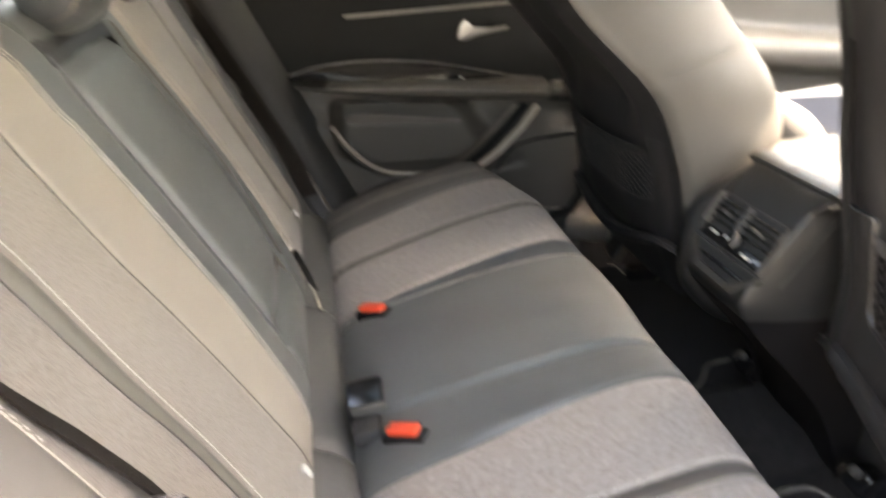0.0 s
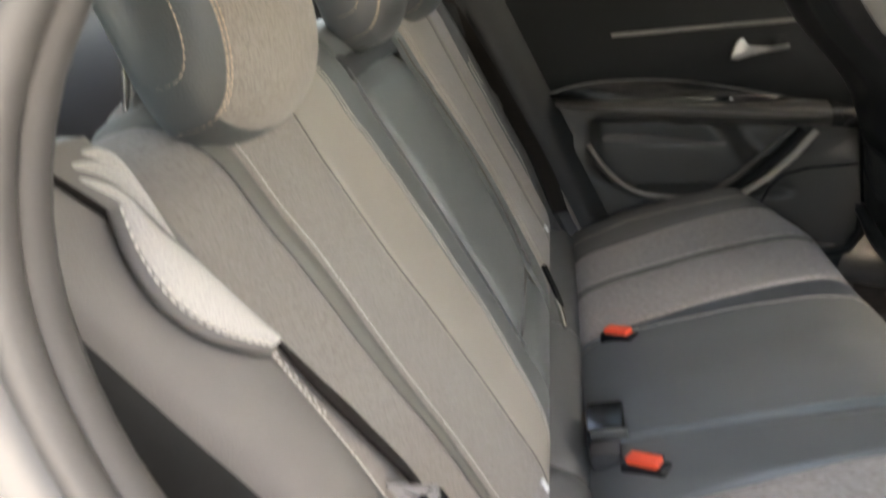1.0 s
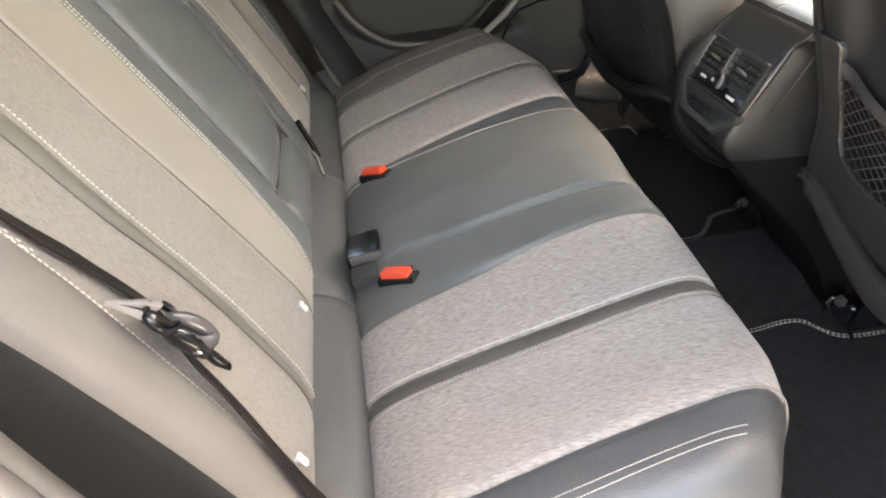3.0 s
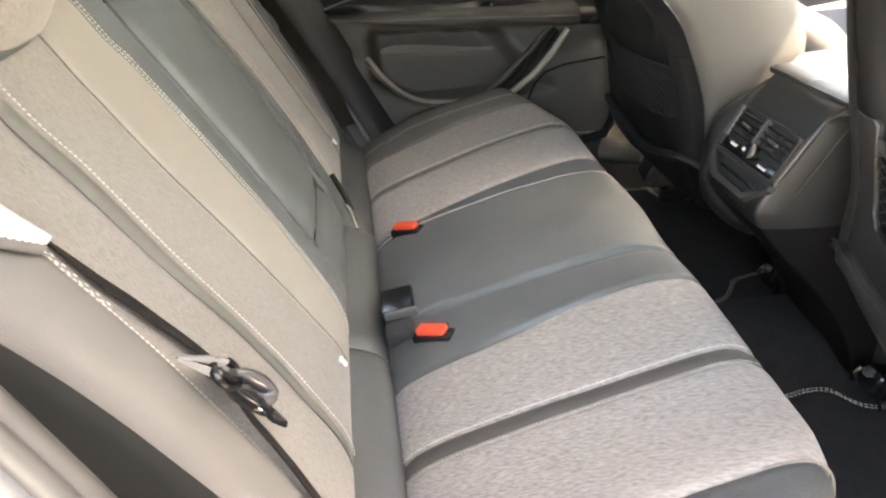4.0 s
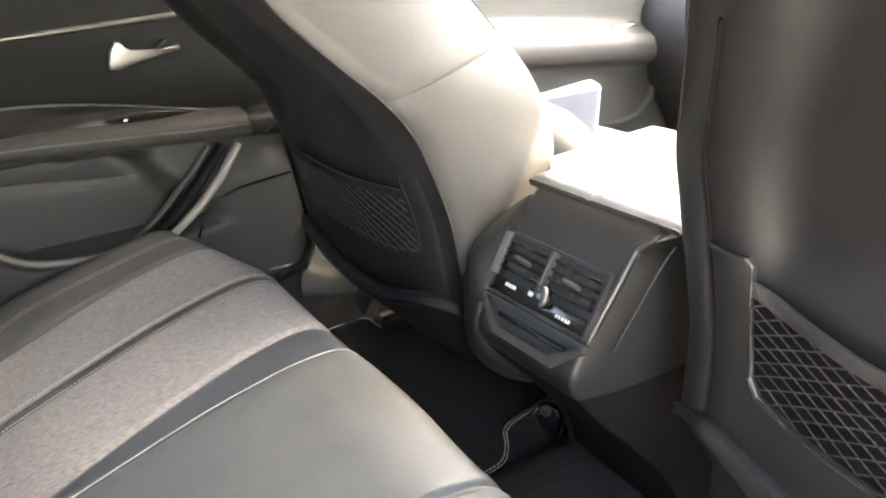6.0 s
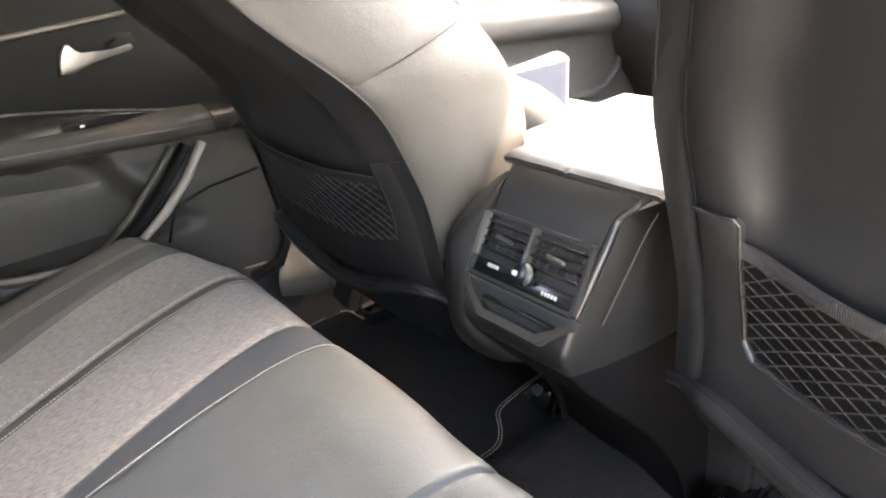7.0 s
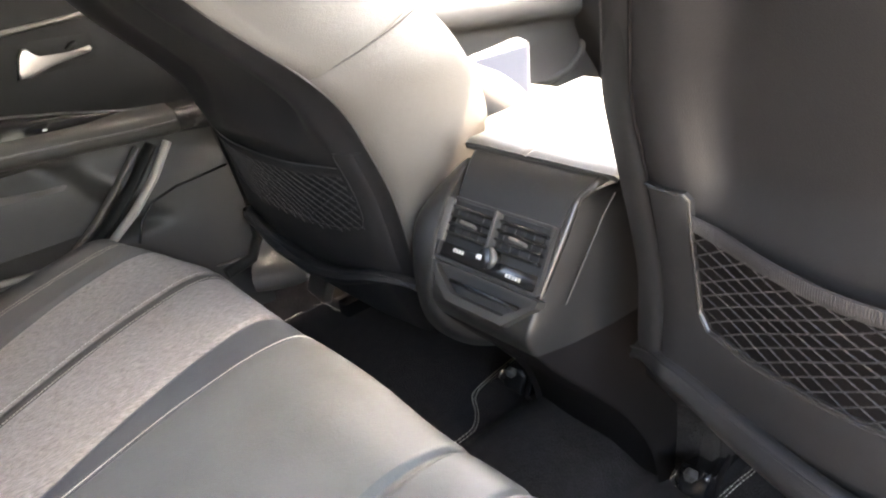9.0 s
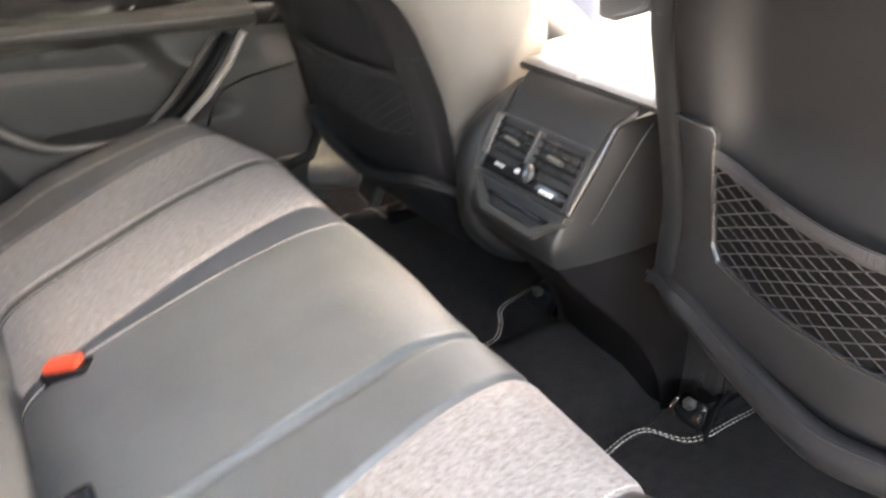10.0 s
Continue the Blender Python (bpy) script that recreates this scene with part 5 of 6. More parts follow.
front_seat(-0.148, -1, 0.072, "black-backed front seat with net map pocket", SHELL, "black side", back=XR_NEAR, hem=0.272, trim_fall=0.78, trim_up=0.014, hollow=(0.028, 0.066, 0.108, 0.455, 0.54, 0.012), valance=-0.40)

card = thing("folded_brochure", "folded white card with a shade-coloured front leaf standing on the front seat", "brochure")
fl = Line([(0.884, 0.334), (0.95, 0.320), (1.015, 0.304), (1.028, 0.302), (1.034, 0.307), (1.030, 0.314), (0.985, 0.326), (0.93, 0.340), (0.880, 0.352)])
leaf = lambda s, k: (fl(s)[0] - 0.010 * (1 - k), fl(s)[1], 0.360 + k * (0.1535 + 0.0140 * smooth(s, 0.46, 0.56)) - (0.050 if s < 0.5 else 0.16) * k * max(1.018 - fl(s)[0], 0.0))
# front leaf carries its shade as a dark blue-grey colour
grid("front_leaf", [[leaf(s, k) for s in np.linspace(0, 0.50, 26)] for k in np.linspace(0, 1, 5)], PAPER_SHADE, card, "card leaf with shade put into its blue-grey colour", thick=0.0006)
grid("back_leaf", [[leaf(s, k) for s in np.linspace(0.50, 1, 22)] for k in np.linspace(0, 1, 5)], PAPER_IN, card, "white card leaf", thick=0.0006)


# ---- far rear door ----
door = thing("door_1", "closed rear car door with black trim, armrest, pocket and chrome lever", "car door", kind="structure")


def arm_z(x):
    return float(np.interp(x, (0.0, 0.15, 0.28, 0.43, 0.58, 0.65), (0.512, 0.508, 0.502, 0.492, 0.480, 0.472)))


def door_y(x, z):
    y = 0.716 - 0.010 * smooth(z, 0.56, 0.66)
    y += 0.018 * smooth(z, 0.66, 0.74)
    y -= 0.024 * smooth(arm_z(x) - z, 0.05, 0.11) * (1 - smooth(z, 0.36, 0.40) * 0.0)
    inside = smooth(x, 0.115, 0.15) * (1 - smooth(x + (0.40 - z) * -0.9, 0.40, 0.47)) * smooth(z - 0.55 * max(0.22 - x, 0), 0.295, 0.315) * (1 - smooth(z, arm_z(x) - 0.060, arm_z(x) - 0.045))
    y += 0.045 * inside
    return y


rows = [[(x, door_y(x, z), z) for x in np.linspace(-0.06, 0.655 + 0.03 * smooth(0.45 - z, 0, 0.3), 74)] for z in np.linspace(0.08, 0.80, 96)]
grid("door_panel", rows, TRIM_GREY, door, "dark grey trim panel", thick=0.012, sharp=60)
rows = []
for x in np.linspace(-0.05, 0.655, 50):
    rows.append([(x, 0.712 - d, z) for d, z in ((-0.004, arm_z(x) + 0.004), (0.003, arm_z(x) + 0.012), (0.006, 0.58), (0.008, 0.64), (0.004, 0.70), (-0.004, 0.76), (-0.014, 0.815), (-0.03, 0.832), (-0.05, 0.833))])
grid("upper_trim", rows, DOOR_BLACK, door, "soft black upper trim", sharp=60)
def arm_reach(x):
    return 0.062 * smooth(x / 0.645, -0.02, 0.25) * (1 - 0.30 * smooth(x / 0.645, 0.75, 1.0))


ARM_SHAPE = ((0, 0.022), (0.25, 0.020), (0.55, 0.016), (0.82, 0.011), (0.95, 0.005), (1.0, -0.004), (0.98, -0.014), (0.88, -0.022), (0.6, -0.027), (0.25, -0.030), (0, -0.032))
for nm, x0, x1, mt, lb in (("door_armrest", 0.0, 0.586, TRIM_GREY, "padded grey armrest"), ("armrest_end", 0.5885, 0.648, GLOSS_EDGE, "smooth armrest end")):
    rows = []
    for x in np.linspace(x0, x1, 50):
        slim = 0.35 + 0.65 * smooth(x, 0.02, 0.30)
        rows.append([(x, 0.716 - a * arm_reach(x), arm_z(x) - 0.008 + b * slim) for a, b in ARM_SHAPE])
    grid(nm, rows, mt, door, lb, sharp=60)
# thin satin bar stands in for the highlight along the armrest
tube("armrest_highlight", [(x, 0.716 - arm_reach(x) - 0.0002, arm_z(x) - 0.011) for x in np.linspace(0.05, 0.585, 50)], 0.0016, SATIN_DARK, door, "armrest highlight drawn as a satin line", sides=8)
arc = Line([(0.02, 0.516), (0.06, 0.528), (0.115, 0.540), (0.20, 0.545), (0.30, 0.540), (0.40, 0.524), (0.48, 0.507), (0.56, 0.490)])
rows = []
for s in np.linspace(0, 1, 40):
    x, top = arc(s)
    foot = arm_z(x) + 0.004
    rows.append([(x, 0.7035 - 0.030 * k ** 1.5 * smooth(top - foot, 0.0, 0.02), top + (foot - top) * k) for k in np.linspace(0, 1, 7)])
switches = grid("switch_panel", rows, GLOSSY, door, "gloss black switch panel")
tube("switch_panel_edge", [(x, 0.7025, z) for x, z in arc(np.linspace(0, 1, 50)).T], 0.0018, SATIN_DARK, switches, "satin panel edge", sides=8)
block("window_switch", (0.034, 0.012, 0.004), pose(0.385, 0.686, 0.511, 40, 0, 0), GLOSSY, switches, "black window switch", bevel=0.0015)
block("switch_mark", (0.006, 0.002, 0.003), pose(0.395, 0.676, 0.506), WHITE, switches, "small white mark", bevel=0.0005)
tube("chrome_strip", [(x, 0.7030, 0.634 + 0.047 * (x - 0.172) / 0.96) for x in np.linspace(0.160, 0.530, 20)], 0.0042, SATIN_STRIP, door, "dull satin metal strip", sides=8)
# lever
plate("lever_recess", [(0.388, 0.576), (0.50, 0.584), (0.512, 0.600), (0.505, 0.622), (0.42, 0.628), (0.398, 0.612)], Matrix(((1, 0, 0, 0), (0, 0, -1, 0.7055), (0, 1, 0, 0), (0, 0, 0, 1))), 0.0015, DOOR_BLACK, door, "dark lever recess")
lever = plate("door_lever", [(0.390, 0.581), (0.391, 0.590), (0.396, 0.610), (0.404, 0.620), (0.411, 0.620), (0.422, 0.603), (0.470, 0.6035), (0.496, 0.607), (0.499, 0.602), (0.494, 0.598), (0.440, 0.5905), (0.405, 0.580)], Matrix(((1, 0, 0, 0), (0, 0, -1, 0.692), (0, 1, 0, 0), (0, 0, 0, 1))), 0.008, SATIN, door, "satin metal lever", bevel=0.0035)
# the root flares towards the door
tube("lever_root", [(0.400, 0.704, 0.584), (0.401, 0.701, 0.594), (0.405, 0.701, 0.608), (0.410, 0.704, 0.618)], [0.005, 0.0080, 0.0070, 0.0035], SATIN, lever, "satin lever root", sides=14, flat=0.7)
tube("lever_bracket", [(0.466, 0.7035, 0.606), (0.474, 0.701, 0.611), (0.482, 0.7035, 0.614)], [0.003, 0.0045, 0.003], DOOR_BLACK, door, sides=10)
# pocket
pocket_in = [(0.150, 0.405), (0.185, 0.425), (0.36, 0.405), (0.43, 0.395), (0.385, 0.335), (0.34, 0.322), (0.235, 0.330), (0.20, 0.345)]
plate("pocket_insert", Line([(x, z) for x, z in pocket_in], closed=True)(np.linspace(0, 1, 49)).T[:-1].tolist(), Matrix(((1, 0, 0, 0), (0, 0, -1, 0.745), (0, 1, 0, 0), (0, 0, 0, 1))), 0.006, LINING, door, "brown-grey pocket lining")
lip = Line([(0.118, 0.688, 0.412), (0.150, 0.682, 0.368), (0.190, 0.677, 0.330), (0.232, 0.673, 0.310), (0.30, 0.671, 0.301), (0.37, 0.672, 0.298), (0.42, 0.674, 0.300)])
lip_rim = tube("pocket_lip", lip(np.linspace(0, 1, 40)).T, 0.0085, TRIM_GREY, door, "rounded grey pocket lip", sides=12)
tube("pocket_lip_edge", [p + np.array((0, -0.0075, 0.005)) for p in lip(np.linspace(0, 1, 40)).T], 0.0052, LIP, lip_rim, "brownish lip edge", sides=8)
for o, mt, r, lb in ((0.0, PALE_TRIM, 0.0135, "pale grab strip"), (-0.030, DOOR_BLACK, 0.017, "dark grab slot"), (-0.056, LINING, 0.0085, "worn slot edge")):
    tube("grab_strip", [(0.418 + o, 0.677 - 0.2 * o, 0.298), (0.440 + o, 0.673 - 0.3 * o, 0.315), (0.480 + o, 0.672 - 0.3 * o, 0.345), (0.526 + o, 0.673 - 0.3 * o, 0.390), (0.564 + o * 0.8, 0.678 - 0.3 * o, 0.438)], [r * 0.7, r * 0.9, r, r, r * 0.95], mt, door, lb, sides=12, flat=0.5)
tube("speaker_line", [(0.475, 0.688, 0.285), (0.490, 0.6885, 0.320), (0.515, 0.689, 0.345), (0.56, 0.689, 0.358), (0.655, 0.690, 0.366)], 0.0022, GLOSSY, door, "dark panel joint", sides=6)
block("window_sill", (0.74, 0.012, 0.014), pose(0.30, 0.752, 0.838), RUBBER, door, "rubber window seal", bevel=0.003)


def pane(name, corners, parent, label="clear window glass", mat=None):
    v = [np.array(c, float) for c in corners]
    n = np.cross(v[1] - v[0], v[3] - v[0])
    n = n / np.linalg.norm(n) * 0.004
    me = mesh_of(name, v + [p + n for p in v], [(0, 1, 2, 3), (7, 6, 5, 4), (0, 4, 5, 1), (1, 5, 6, 2), (2, 6, 7, 3), (3, 7, 4, 0)], mat or GLASS, 30)
    ob = put(name, me, parent, label)
    ob.visible_shadow = mat is not None
    return ob


pane("window_pane", [(-0.10, 0.752, 0.84), (0.67, 0.752, 0.84), (0.67, 0.60, 1.06), (0.02, 0.60, 1.06)], door, "dark tinted glass", TINT)

# pillar trims at the far side
pillar = thing("pillar_1", "dark plastic pillar trim beside the front seat", "pillar", kind="structure")
rows = []
for z in np.linspace(0.36, 1.10, 30):
    lean = 0.15 * smooth(z, 0.80, 1.1)
    rows.append([(0.675 + 0.12 * k + (0.02 if z > 0.7 else 0), 0.735 - lean - 0.05 * math.sin(math.pi * k) ** 0.6, z) for k in np.linspace(0, 1, 13)])
grid("pillar_trim", rows, TRIM, pillar, thick=0.01)
# lower trim that flares out into a ledge over the sill
flare = Line([(0.692, 0.704, 0.42), (0.691, 0.703, 0.32), (0.685, 0.701, 0.25), (0.676, 0.696, 0.205), (0.660, 0.686, 0.180), (0.645, 0.672, 0.168), (0.636, 0.658, 0.160), (0.632, 0.650, 0.148), (0.640, 0.662, 0.130), (0.665, 0.712, 0.112)])
rows = []
for s in np.linspace(0, 1, 44):
    x, y, z = flare(s)
    low = 1 - smooth(z, 0.17, 0.27)
    rows.append([(x + 0.17 * k, y - 0.012 * math.sin(math.pi * min(k * 1.6, 1)) * low + 0.010 * (1 - low) * (1 - min(k * 6, 1)), z - 0.034 * k * low * (z > 0.11)) for k in np.linspace(0, 1, 19)])
grid("pillar_foot", rows, LINING, pillar, "brown-grey flared foot trim", thick=0.004, sharp=60)
# pale strip added for the patch of light on the sill
tube("lit_sill_strip", [(0.590, 0.688, 0.1935), (0.622, 0.687, 0.1905), (0.652, 0.687, 0.187)], [0.0016, 0.0030, 0.0016], LIP, pillar, "light on the sill drawn as a pale strip", sides=8)
tube("door_seal", [(0.665, 0.712, 0.48), (0.672, 0.706, 0.40), (0.682, 0.700, 0.30), (0.680, 0.690, 0.22), (0.655, 0.682, 0.185), (0.60, 0.680, 0.175)], 0.011, DOOR_BLACK, pillar, "black door seal", sides=10)
arch = thing("arch_trim", "black trim between the backrest and the far door", "trim", kind="structure")
rows = []
for s in np.linspace(0, 1, 40):
    z = 0.20 + 0.56 * s
    x = 0.128 - 0.50 * (z - 0.25) + 0.01
    rows.append([(x + 0.035 - 0.13 * k, 0.708 - 0.035 * math.sin(math.pi * min(k * 1.1, 1)) - 0.02 * k, z + 0.02 * k) for k in np.linspace(0, 1, 11)])
grid("arch_panel", rows, SHELL, arch, thick=0.006)
tube("arch_edge", [(0.050, 0.650, 0.352), (0.066, 0.649, 0.318), (0.092, 0.647, 0.262), (0.104, 0.647, 0.238)], [0.0025, 0.005, 0.008, 0.004], LIP, arch, "worn light edge", sides=10, flat=0.5)
tube("belt_guide", [(-0.082, 0.662, 0.540), (-0.070, 0.658, 0.520), (-0.058, 0.660, 0.500)], [0.004, 0.007, 0.004], SATIN_DARK, arch, "worn belt guide", sides=8)
far_belt = thing("seat_belt", "black seat belt running down beside the far door", "seat belt")
fb = Line([(-0.20, 0.665, 0.77), (-0.12, 0.664, 0.64), (-0.04, 0.655, 0.50), (0.03, 0.640, 0.37), (0.06, 0.62, 0.29)])
ribbon("webbing", fb(np.linspace(0, 1, 24)).T, [np.array((0.7, -0.5, 0.3))] * 24, 0.042, 0.0016, WEB, far_belt, "black webbing")

# ---- near door opening ----
jamb = thing("door_frame", "silver-painted rear door opening with grey rubber seal", "door frame", kind="structure")
AP = Line([(0.620, -0.720, 1.090), (0.400, -0.725, 1.060), (0.180, -0.730, 0.985), (0.065, -0.735, 0.918), (0.001, -0.738, 0.873), (-0.037, -0.740, 0.840), (-0.059, -0.740, 0.816), (-0.076, -0.740, 0.791), (-0.086, -0.740, 0.765), (-0.090, -0.740, 0.738), (-0.088, -0.740, 0.712), (-0.080, -0.740, 0.680), (-0.064, -0.740, 0.643), (-0.045, -0.740, 0.598), (-0.024, -0.740, 0.546), (0.007, -0.740, 0.480), (0.045, -0.740, 0.395), (0.100, -0.740, 0.280), (0.160, -0.740, 0.170), (0.240, -0.740, 0.090), (0.360, -0.740, 0.065), (0.660, -0.740, 0.060)])
sm = np.linspace(0, 1, 160)
ap = AP(sm).T
tg = np.gradient(ap, axis=0)
out = np.cross(tg, (0, 1, 0))
out /= np.linalg.norm(out, axis=1, keepdims=True)
if out[80][0] > 0:
    out = -out
tube("rubber_seal", ap, 0.0058, RUBBER, jamb, "grey rubber door seal", sides=14)
rows = [[p + o * a + np.array((0, b, 0)) for a, b in ((0.004, 0.003), (-0.002, 0.004), (-0.005, 0.006), (-0.006, 0.010), (-0.004, 0.014), (0.000, 0.017), (0.006, 0.019))] for p, o in zip(ap, out)]
grid("seal_lip", rows, RUBBER, jamb, "soft seal lip", thick=0.002, sharp=60)
JAMB = [(0.004, 0.006), (0.008, 0.000), (0.013, -0.004), (0.019, -0.006), (0.024, -0.007), (0.040, -0.010), (0.050, -0.016), (0.054, -0.045), (0.060, -0.075), (0.075, -0.09), (0.11, -0.098), (0.30, -0.11)]
cut = next(i for i, p in enumerate(ap) if i > 60 and p[2] < 0.735)
across = lambda i, prof_: [ap[i] + out[i] * a + np.array((0, b, 0)) for a, b in prof_]
grid("painted_jamb", [across(i, JAMB) for i in range(cut + 1)], PAINT, jamb, "silver painted jamb", thick=0.003, sharp=50)
grid("painted_flange", [across(i, JAMB[:5] + [(0.0255, -0.010)]) for i in range(cut, len(ap))], PAINT, jamb, "silver painted flange", thick=0.003, sharp=50)
grid("arch_cladding", [across(i, [(0.0235, -0.009)] + JAMB[5:]) for i in range(cut, len(ap))], CLADDING, jamb, "brown-black plastic cladding", thick=0.003, sharp=50)
tube("outer_seal", [p + o * 0.066 + np.array((0, -0.088, 0)) for p, o in zip(ap, out)], 0.009, RUBBER, jamb, "outer rubber seal", sides=10)
tube("striker", Line([(-0.085, -0.735, 0.560), (-0.080, -0.765, 0.558), (-0.070, -0.768, 0.535), (-0.066, -0.735, 0.530)])(np.linspace(0, 1, 20)).T, 0.005, CHROME, jamb, "chrome striker", sides=10)
# trim from the seal in to the bolster
rows = []
for i in range(6, 135):
    p, o = ap[i], out[i]
    z = p[2]
    goal = np.array((plane_x(z) - 0.11 if z < 0.74 else plane_x(0.74) - 0.11 - 0.1 * (z - 0.74), -0.632 + 0.10 * smooth(z, 0.76, 1.05), z))
    rows.append([p + np.array((0, 0.008, 0)) + (goal - p - (0, 0.008, 0)) * k + o * (0.012 * math.sin(math.pi * k)) for k in np.linspace(0, 1, 14)])
grid("inner_trim", rows, PILLAR_TRIM, jamb, "grey pillar trim", thick=0.003)

# ---- body shell ----
roof = thing("ceiling", "pale cloth headliner", "ceiling", kind="structure")
rows = [[(x, y, 1.14 - 0.10 * (abs(y) / 0.64) ** 4 - 0.16 * smooth(-x, 0.0, 0.75) - 0.07 * smooth(x, 0.85, 1.25)) for y in np.linspace(-0.64, 0.64, 31)] for x in np.linspace(-0.75, 1.12, 40)]
grid("headliner", rows, LINER, roof, thick=0.03)
shell = thing("wall_car_body", "car body sides, tailgate and pillars round the cabin", "car body", kind="structure")
rail = lambda sd: [(-0.72, sd * 0.63, 0.93), (-0.3, sd * 0.64, 1.03), (0.2, sd * 0.65, 1.065), (0.9, sd * 0.645, 1.05), (1.25, sd * 0.63, 0.99), (1.7, sd * 0.66, 0.85), (2.1, sd * 0.70, 0.74)]
for sd in (-1, 1):
    tube("roof_rail", Line(rail(sd))(np.linspace(0, 1, 40)).T, 0.055, LINER, shell, "pale roof rail and front pillar", sides=10)
# rear quarters and tailgate
for sd in (-1, 1):
    rows = [[(-0.16 - 0.55 * k - 0.10 * (z > 0.75), sd * (0.72 - 0.04 * k - 0.13 * smooth(z, 0.72, 1.0)), z) for k in np.linspace(0, 1, 8)] for z in np.linspace(-0.05, 0.76, 14)]
    grid("rear_quarter", rows, SHELL, shell, "dark quarter trim", thick=0.02)
    if sd > 0:
        tube("rear_pillar", [(-0.16, sd * 0.715, 0.66), (-0.10, sd * 0.712, 0.80), (-0.06, sd * 0.66, 0.93), (0.02, sd * 0.615, 1.06)], 0.060, SHELL, shell, "dark rear pillar", sides=10)
block("far_body_side", (2.3, 0.02, 0.80), pose(0.85, 0.80, 0.36), SHELL, shell, "dark far body side", bevel=0.004)
block("tailgate", (0.04, 1.36, 0.86), pose(-0.74, 0, 0.38), SHELL, shell, "dark tailgate trim", bevel=0.01)
block("boot_floor", (0.62, 1.36, 0.03), pose(-0.45, 0, 0.20), CARPET, shell, "black boot floor", bevel=0.005)
block("firewall", (0.04, 1.44, 0.70), pose(1.96, 0, 0.33), SHELL, shell, "dark footwell front", bevel=0.01)
block("near_sill", (2.1, 0.10, 0.13), pose(0.9, -0.745, 0.0), TRIM, shell, "black sill", bevel=0.015)
block("far_sill", (2.1, 0.10, 0.13), pose(0.9, 0.775, 0.0), TRIM, shell, "black sill", bevel=0.015)
tube("centre_pillar", [(0.70, -0.755, 0.0), (0.705, -0.755, 0.5), (0.71, -0.735, 0.74), (0.74, -0.66, 0.95), (0.76, -0.615, 1.06)], 0.05, TRIM, shell, "black centre pillar", sides=10)
pane("rear_window", [(-0.73, -0.60, 0.79), (-0.73, 0.60, 0.79), (-0.70, 0.56, 0.93), (-0.70, -0.56, 0.93)], shell, "dark tinted glass", TINT)
pane("windscreen", [(2.06, -0.68, 0.74), (2.06, 0.68, 0.74), (1.25, 0.58, 1.06), (1.25, -0.58, 1.06)], shell)

# ---- near rear door, swung open ----
open_door = thing("door_4", "open rear car door with dark trim and silver outer skin", "car door", kind="structure")
SWING = pose(0.69, -0.79, 0.0, 0, 0, 68)
on_door = lambda u, v, z: tuple(SWING @ Vector((-u, v, z)))
rows = [[on_door(u, 0.055 - 0.02 * smooth(z, 0.5, 0.8) + 0.045 * math.exp(-((z - 0.47) / 0.035) ** 2) * smooth(u, 0.05, 0.2) * (1 - smooth(u, 0.75, 0.9)), z) for u in np.linspace(0.0, 0.93 - 0.22 * (1 - smooth(z, 0.0, 0.42)), 40)] for z in np.linspace(0.03, 0.83, 50)]
grid("inner_panel", rows, TRIM_GREY, open_door, "dark grey inner trim", thick=0.01, sharp=60)
rows = [[on_door(u, -0.055 - 0.03 * math.sin(math.pi * min(z / 0.8, 1)) , z) for u in np.linspace(-0.01, 0.95 - 0.22 * (1 - smooth(z, 0.0, 0.42)), 30)] for z in np.linspace(0.0, 0.84, 30)]
grid("outer_skin", rows, PAINT, open_door, "silver painted skin", thick=0.01, sharp=60)
tube("window_frame", Line([on_door(0.01, 0.0, 0.84), on_door(0.04, 0.05, 1.03), on_door(0.30, 0.06, 1.07), on_door(0.60, 0.05, 1.02), on_door(0.93, 0.0, 0.84)])(np.linspace(0, 1, 40)).T, 0.022, TRIM, open_door, "black window frame", sides=10)
block("door_top", (0.94, 0.11, 0.02), SWING @ pose(-0.47, 0.0, 0.832), RUBBER, open_door, "rubber window seal", bevel=0.006)
pane("window_pane", [on_door(0.03, 0.0, 0.84), on_door(0.90, 0.0, 0.84), on_door(0.58, 0.05, 1.02), on_door(0.05, 0.05, 1.03)], open_door, "dark tinted glass", TINT)

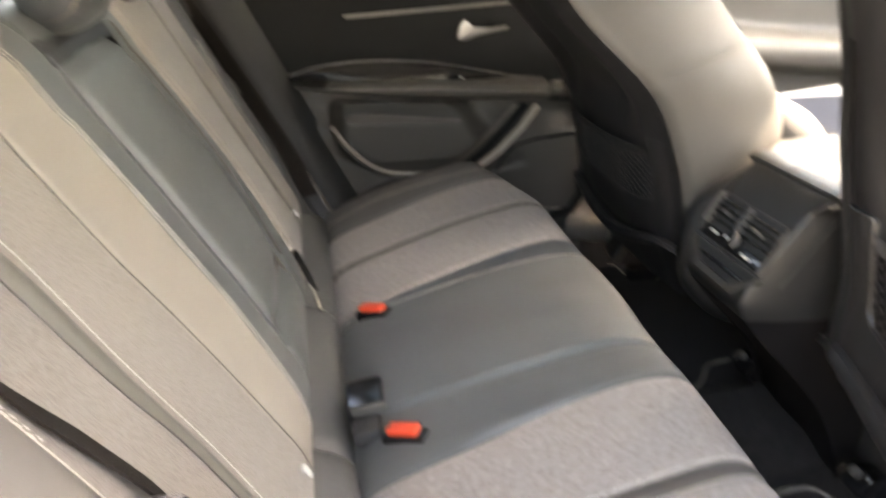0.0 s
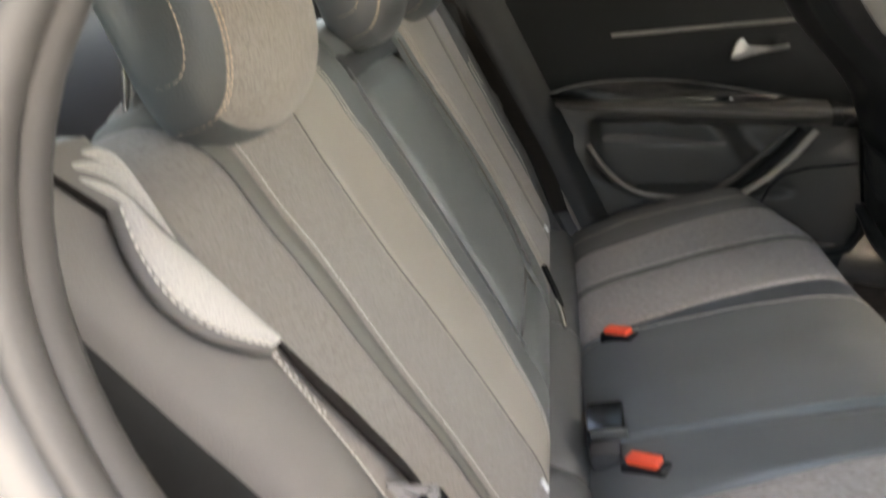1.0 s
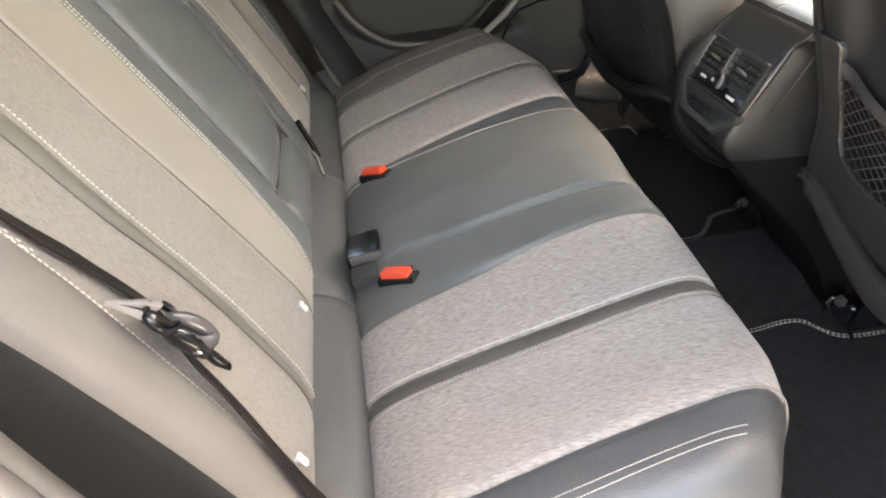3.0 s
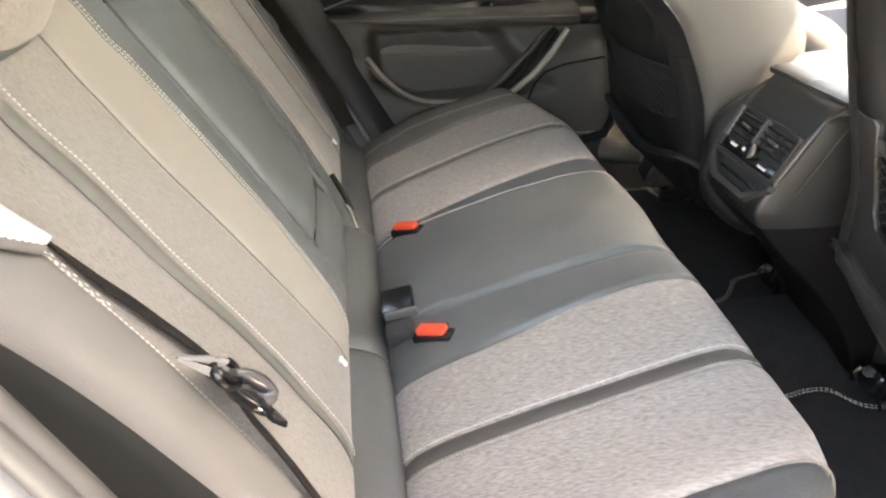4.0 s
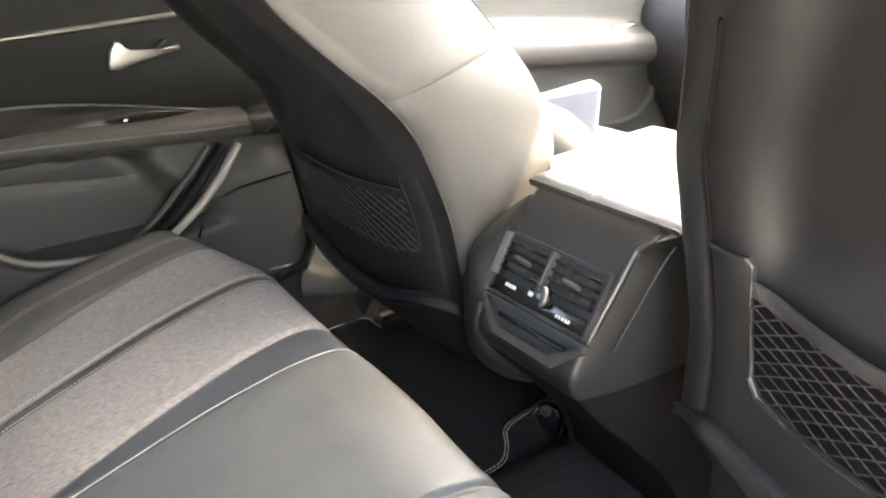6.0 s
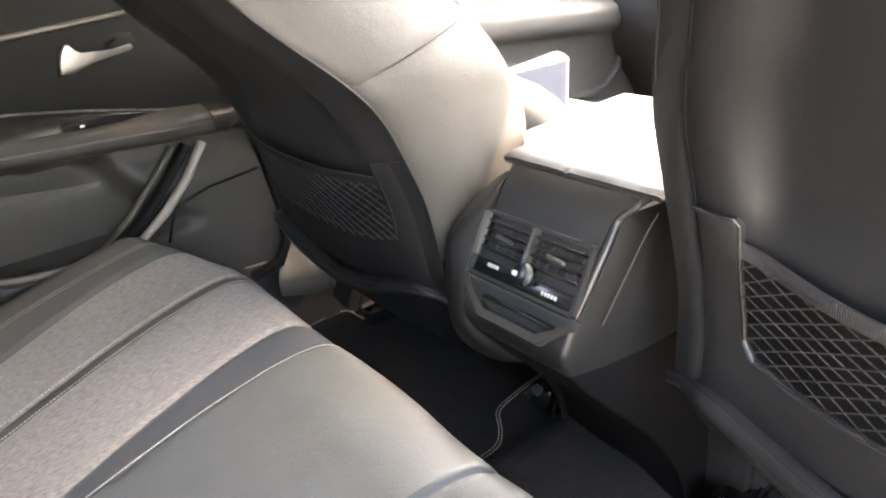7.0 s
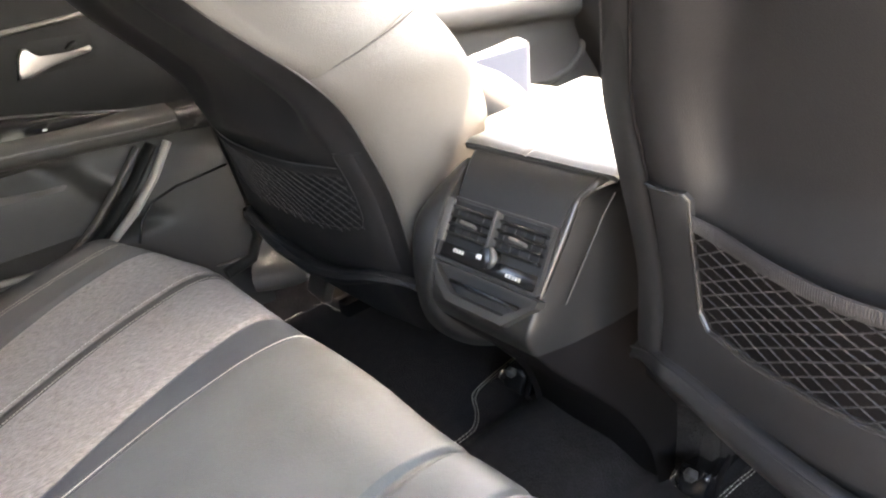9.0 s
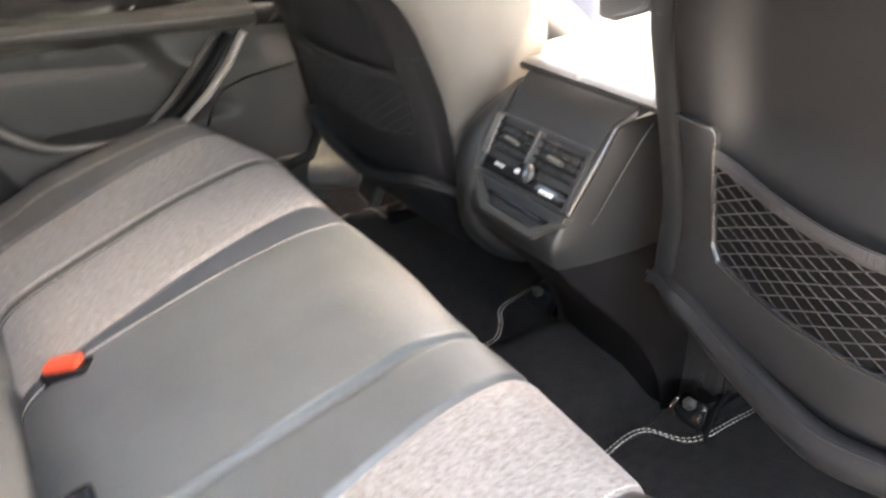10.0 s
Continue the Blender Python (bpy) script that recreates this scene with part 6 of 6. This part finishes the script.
# ---- front doors and dash ----
def front_door(sd, label):
    ob = thing("door_2" if sd > 0 else "door_3", label, "car door", kind="structure")
    prof_y = Line([(0.10, 0.700), (0.25, 0.690), (0.33, 0.700), (0.40, 0.705), (0.445, 0.690), (0.465, 0.655), (0.490, 0.650), (0.505, 0.680), (0.530, 0.706), (0.570, 0.706), (0.600, 0.700), (0.618, 0.706), (0.628, 0.730)])
    rows = [[(x, sd * prof_y(s)[1], prof_y(s)[0] + 0.045 - 0.10 * (x - 1.15) * smooth(prof_y(s)[0], 0.2, 0.4)) for s in np.linspace(0, 1, 50)] for x in np.linspace(0.80, 2.02, 40)]
    grid("door_panel", rows, TRIM_GREY, ob, "grey door trim", thick=0.015, sharp=60)
    tube("chrome_strip", [(x, sd * 0.703, 0.600 - 0.10 * (x - 1.15)) for x in np.linspace(0.86, 1.75, 16)], 0.005, SATIN, ob, "satin metal strip", sides=8)
    tube("door_lever", [(1.42, sd * 0.690, 0.528), (1.46, sd * 0.680, 0.532), (1.53, sd * 0.680, 0.536)], [0.010, 0.009, 0.006], CHROME, ob, "chrome lever", sides=10, flat=0.6)
    tube("pocket_rim", [(1.40, sd * 0.690, 0.32), (1.48, sd * 0.680, 0.314), (1.54, sd * 0.680, 0.322), (1.585, sd * 0.682, 0.352), (1.608, sd * 0.690, 0.391)], 0.010, TRIM_GREY, ob, "pocket rim", sides=10)
    pane("window_pane", [(0.80, sd * 0.735, 0.655), (1.95, sd * 0.735, 0.68), (1.25, sd * 0.605, 1.0), (0.80, sd * 0.605, 1.05)], ob)
    return ob


front_door(1, "closed front car door with grey trim and satin strip")
front_door(-1, "closed front car door on the open side")
dash = thing("dashboard", "black padded dashboard under the windscreen", "dashboard")
rows = [[(x + 0.05 * (abs(y) / 0.7) ** 2, y, z) for y in np.linspace(-0.69, 0.69, 24)] for x, z in Line([(1.62, 0.28), (1.56, 0.40), (1.52, 0.50), (1.53, 0.58), (1.57, 0.625), (1.66, 0.65), (1.85, 0.67), (2.05, 0.70)])(np.linspace(0, 1, 30)).T]
grid("dash_pad", rows, SHELL, dash, "black padded top", thick=0.02)
block("display", (0.02, 0.22, 0.11), pose(1.56, 0.0, 0.64, 0, -14, 0), GLOSSY, dash, "dark display", bevel=0.006)

# ---- outside ----
ground = thing("ground", "pale paved ground round the car", "ground", kind="structure")
rows = [[(x, y, -0.32) for y in np.linspace(-60, 60, 13)] for x in np.linspace(-60, 60, 13)]
grid("paving", rows, ASPHALT, ground, kind="structure")
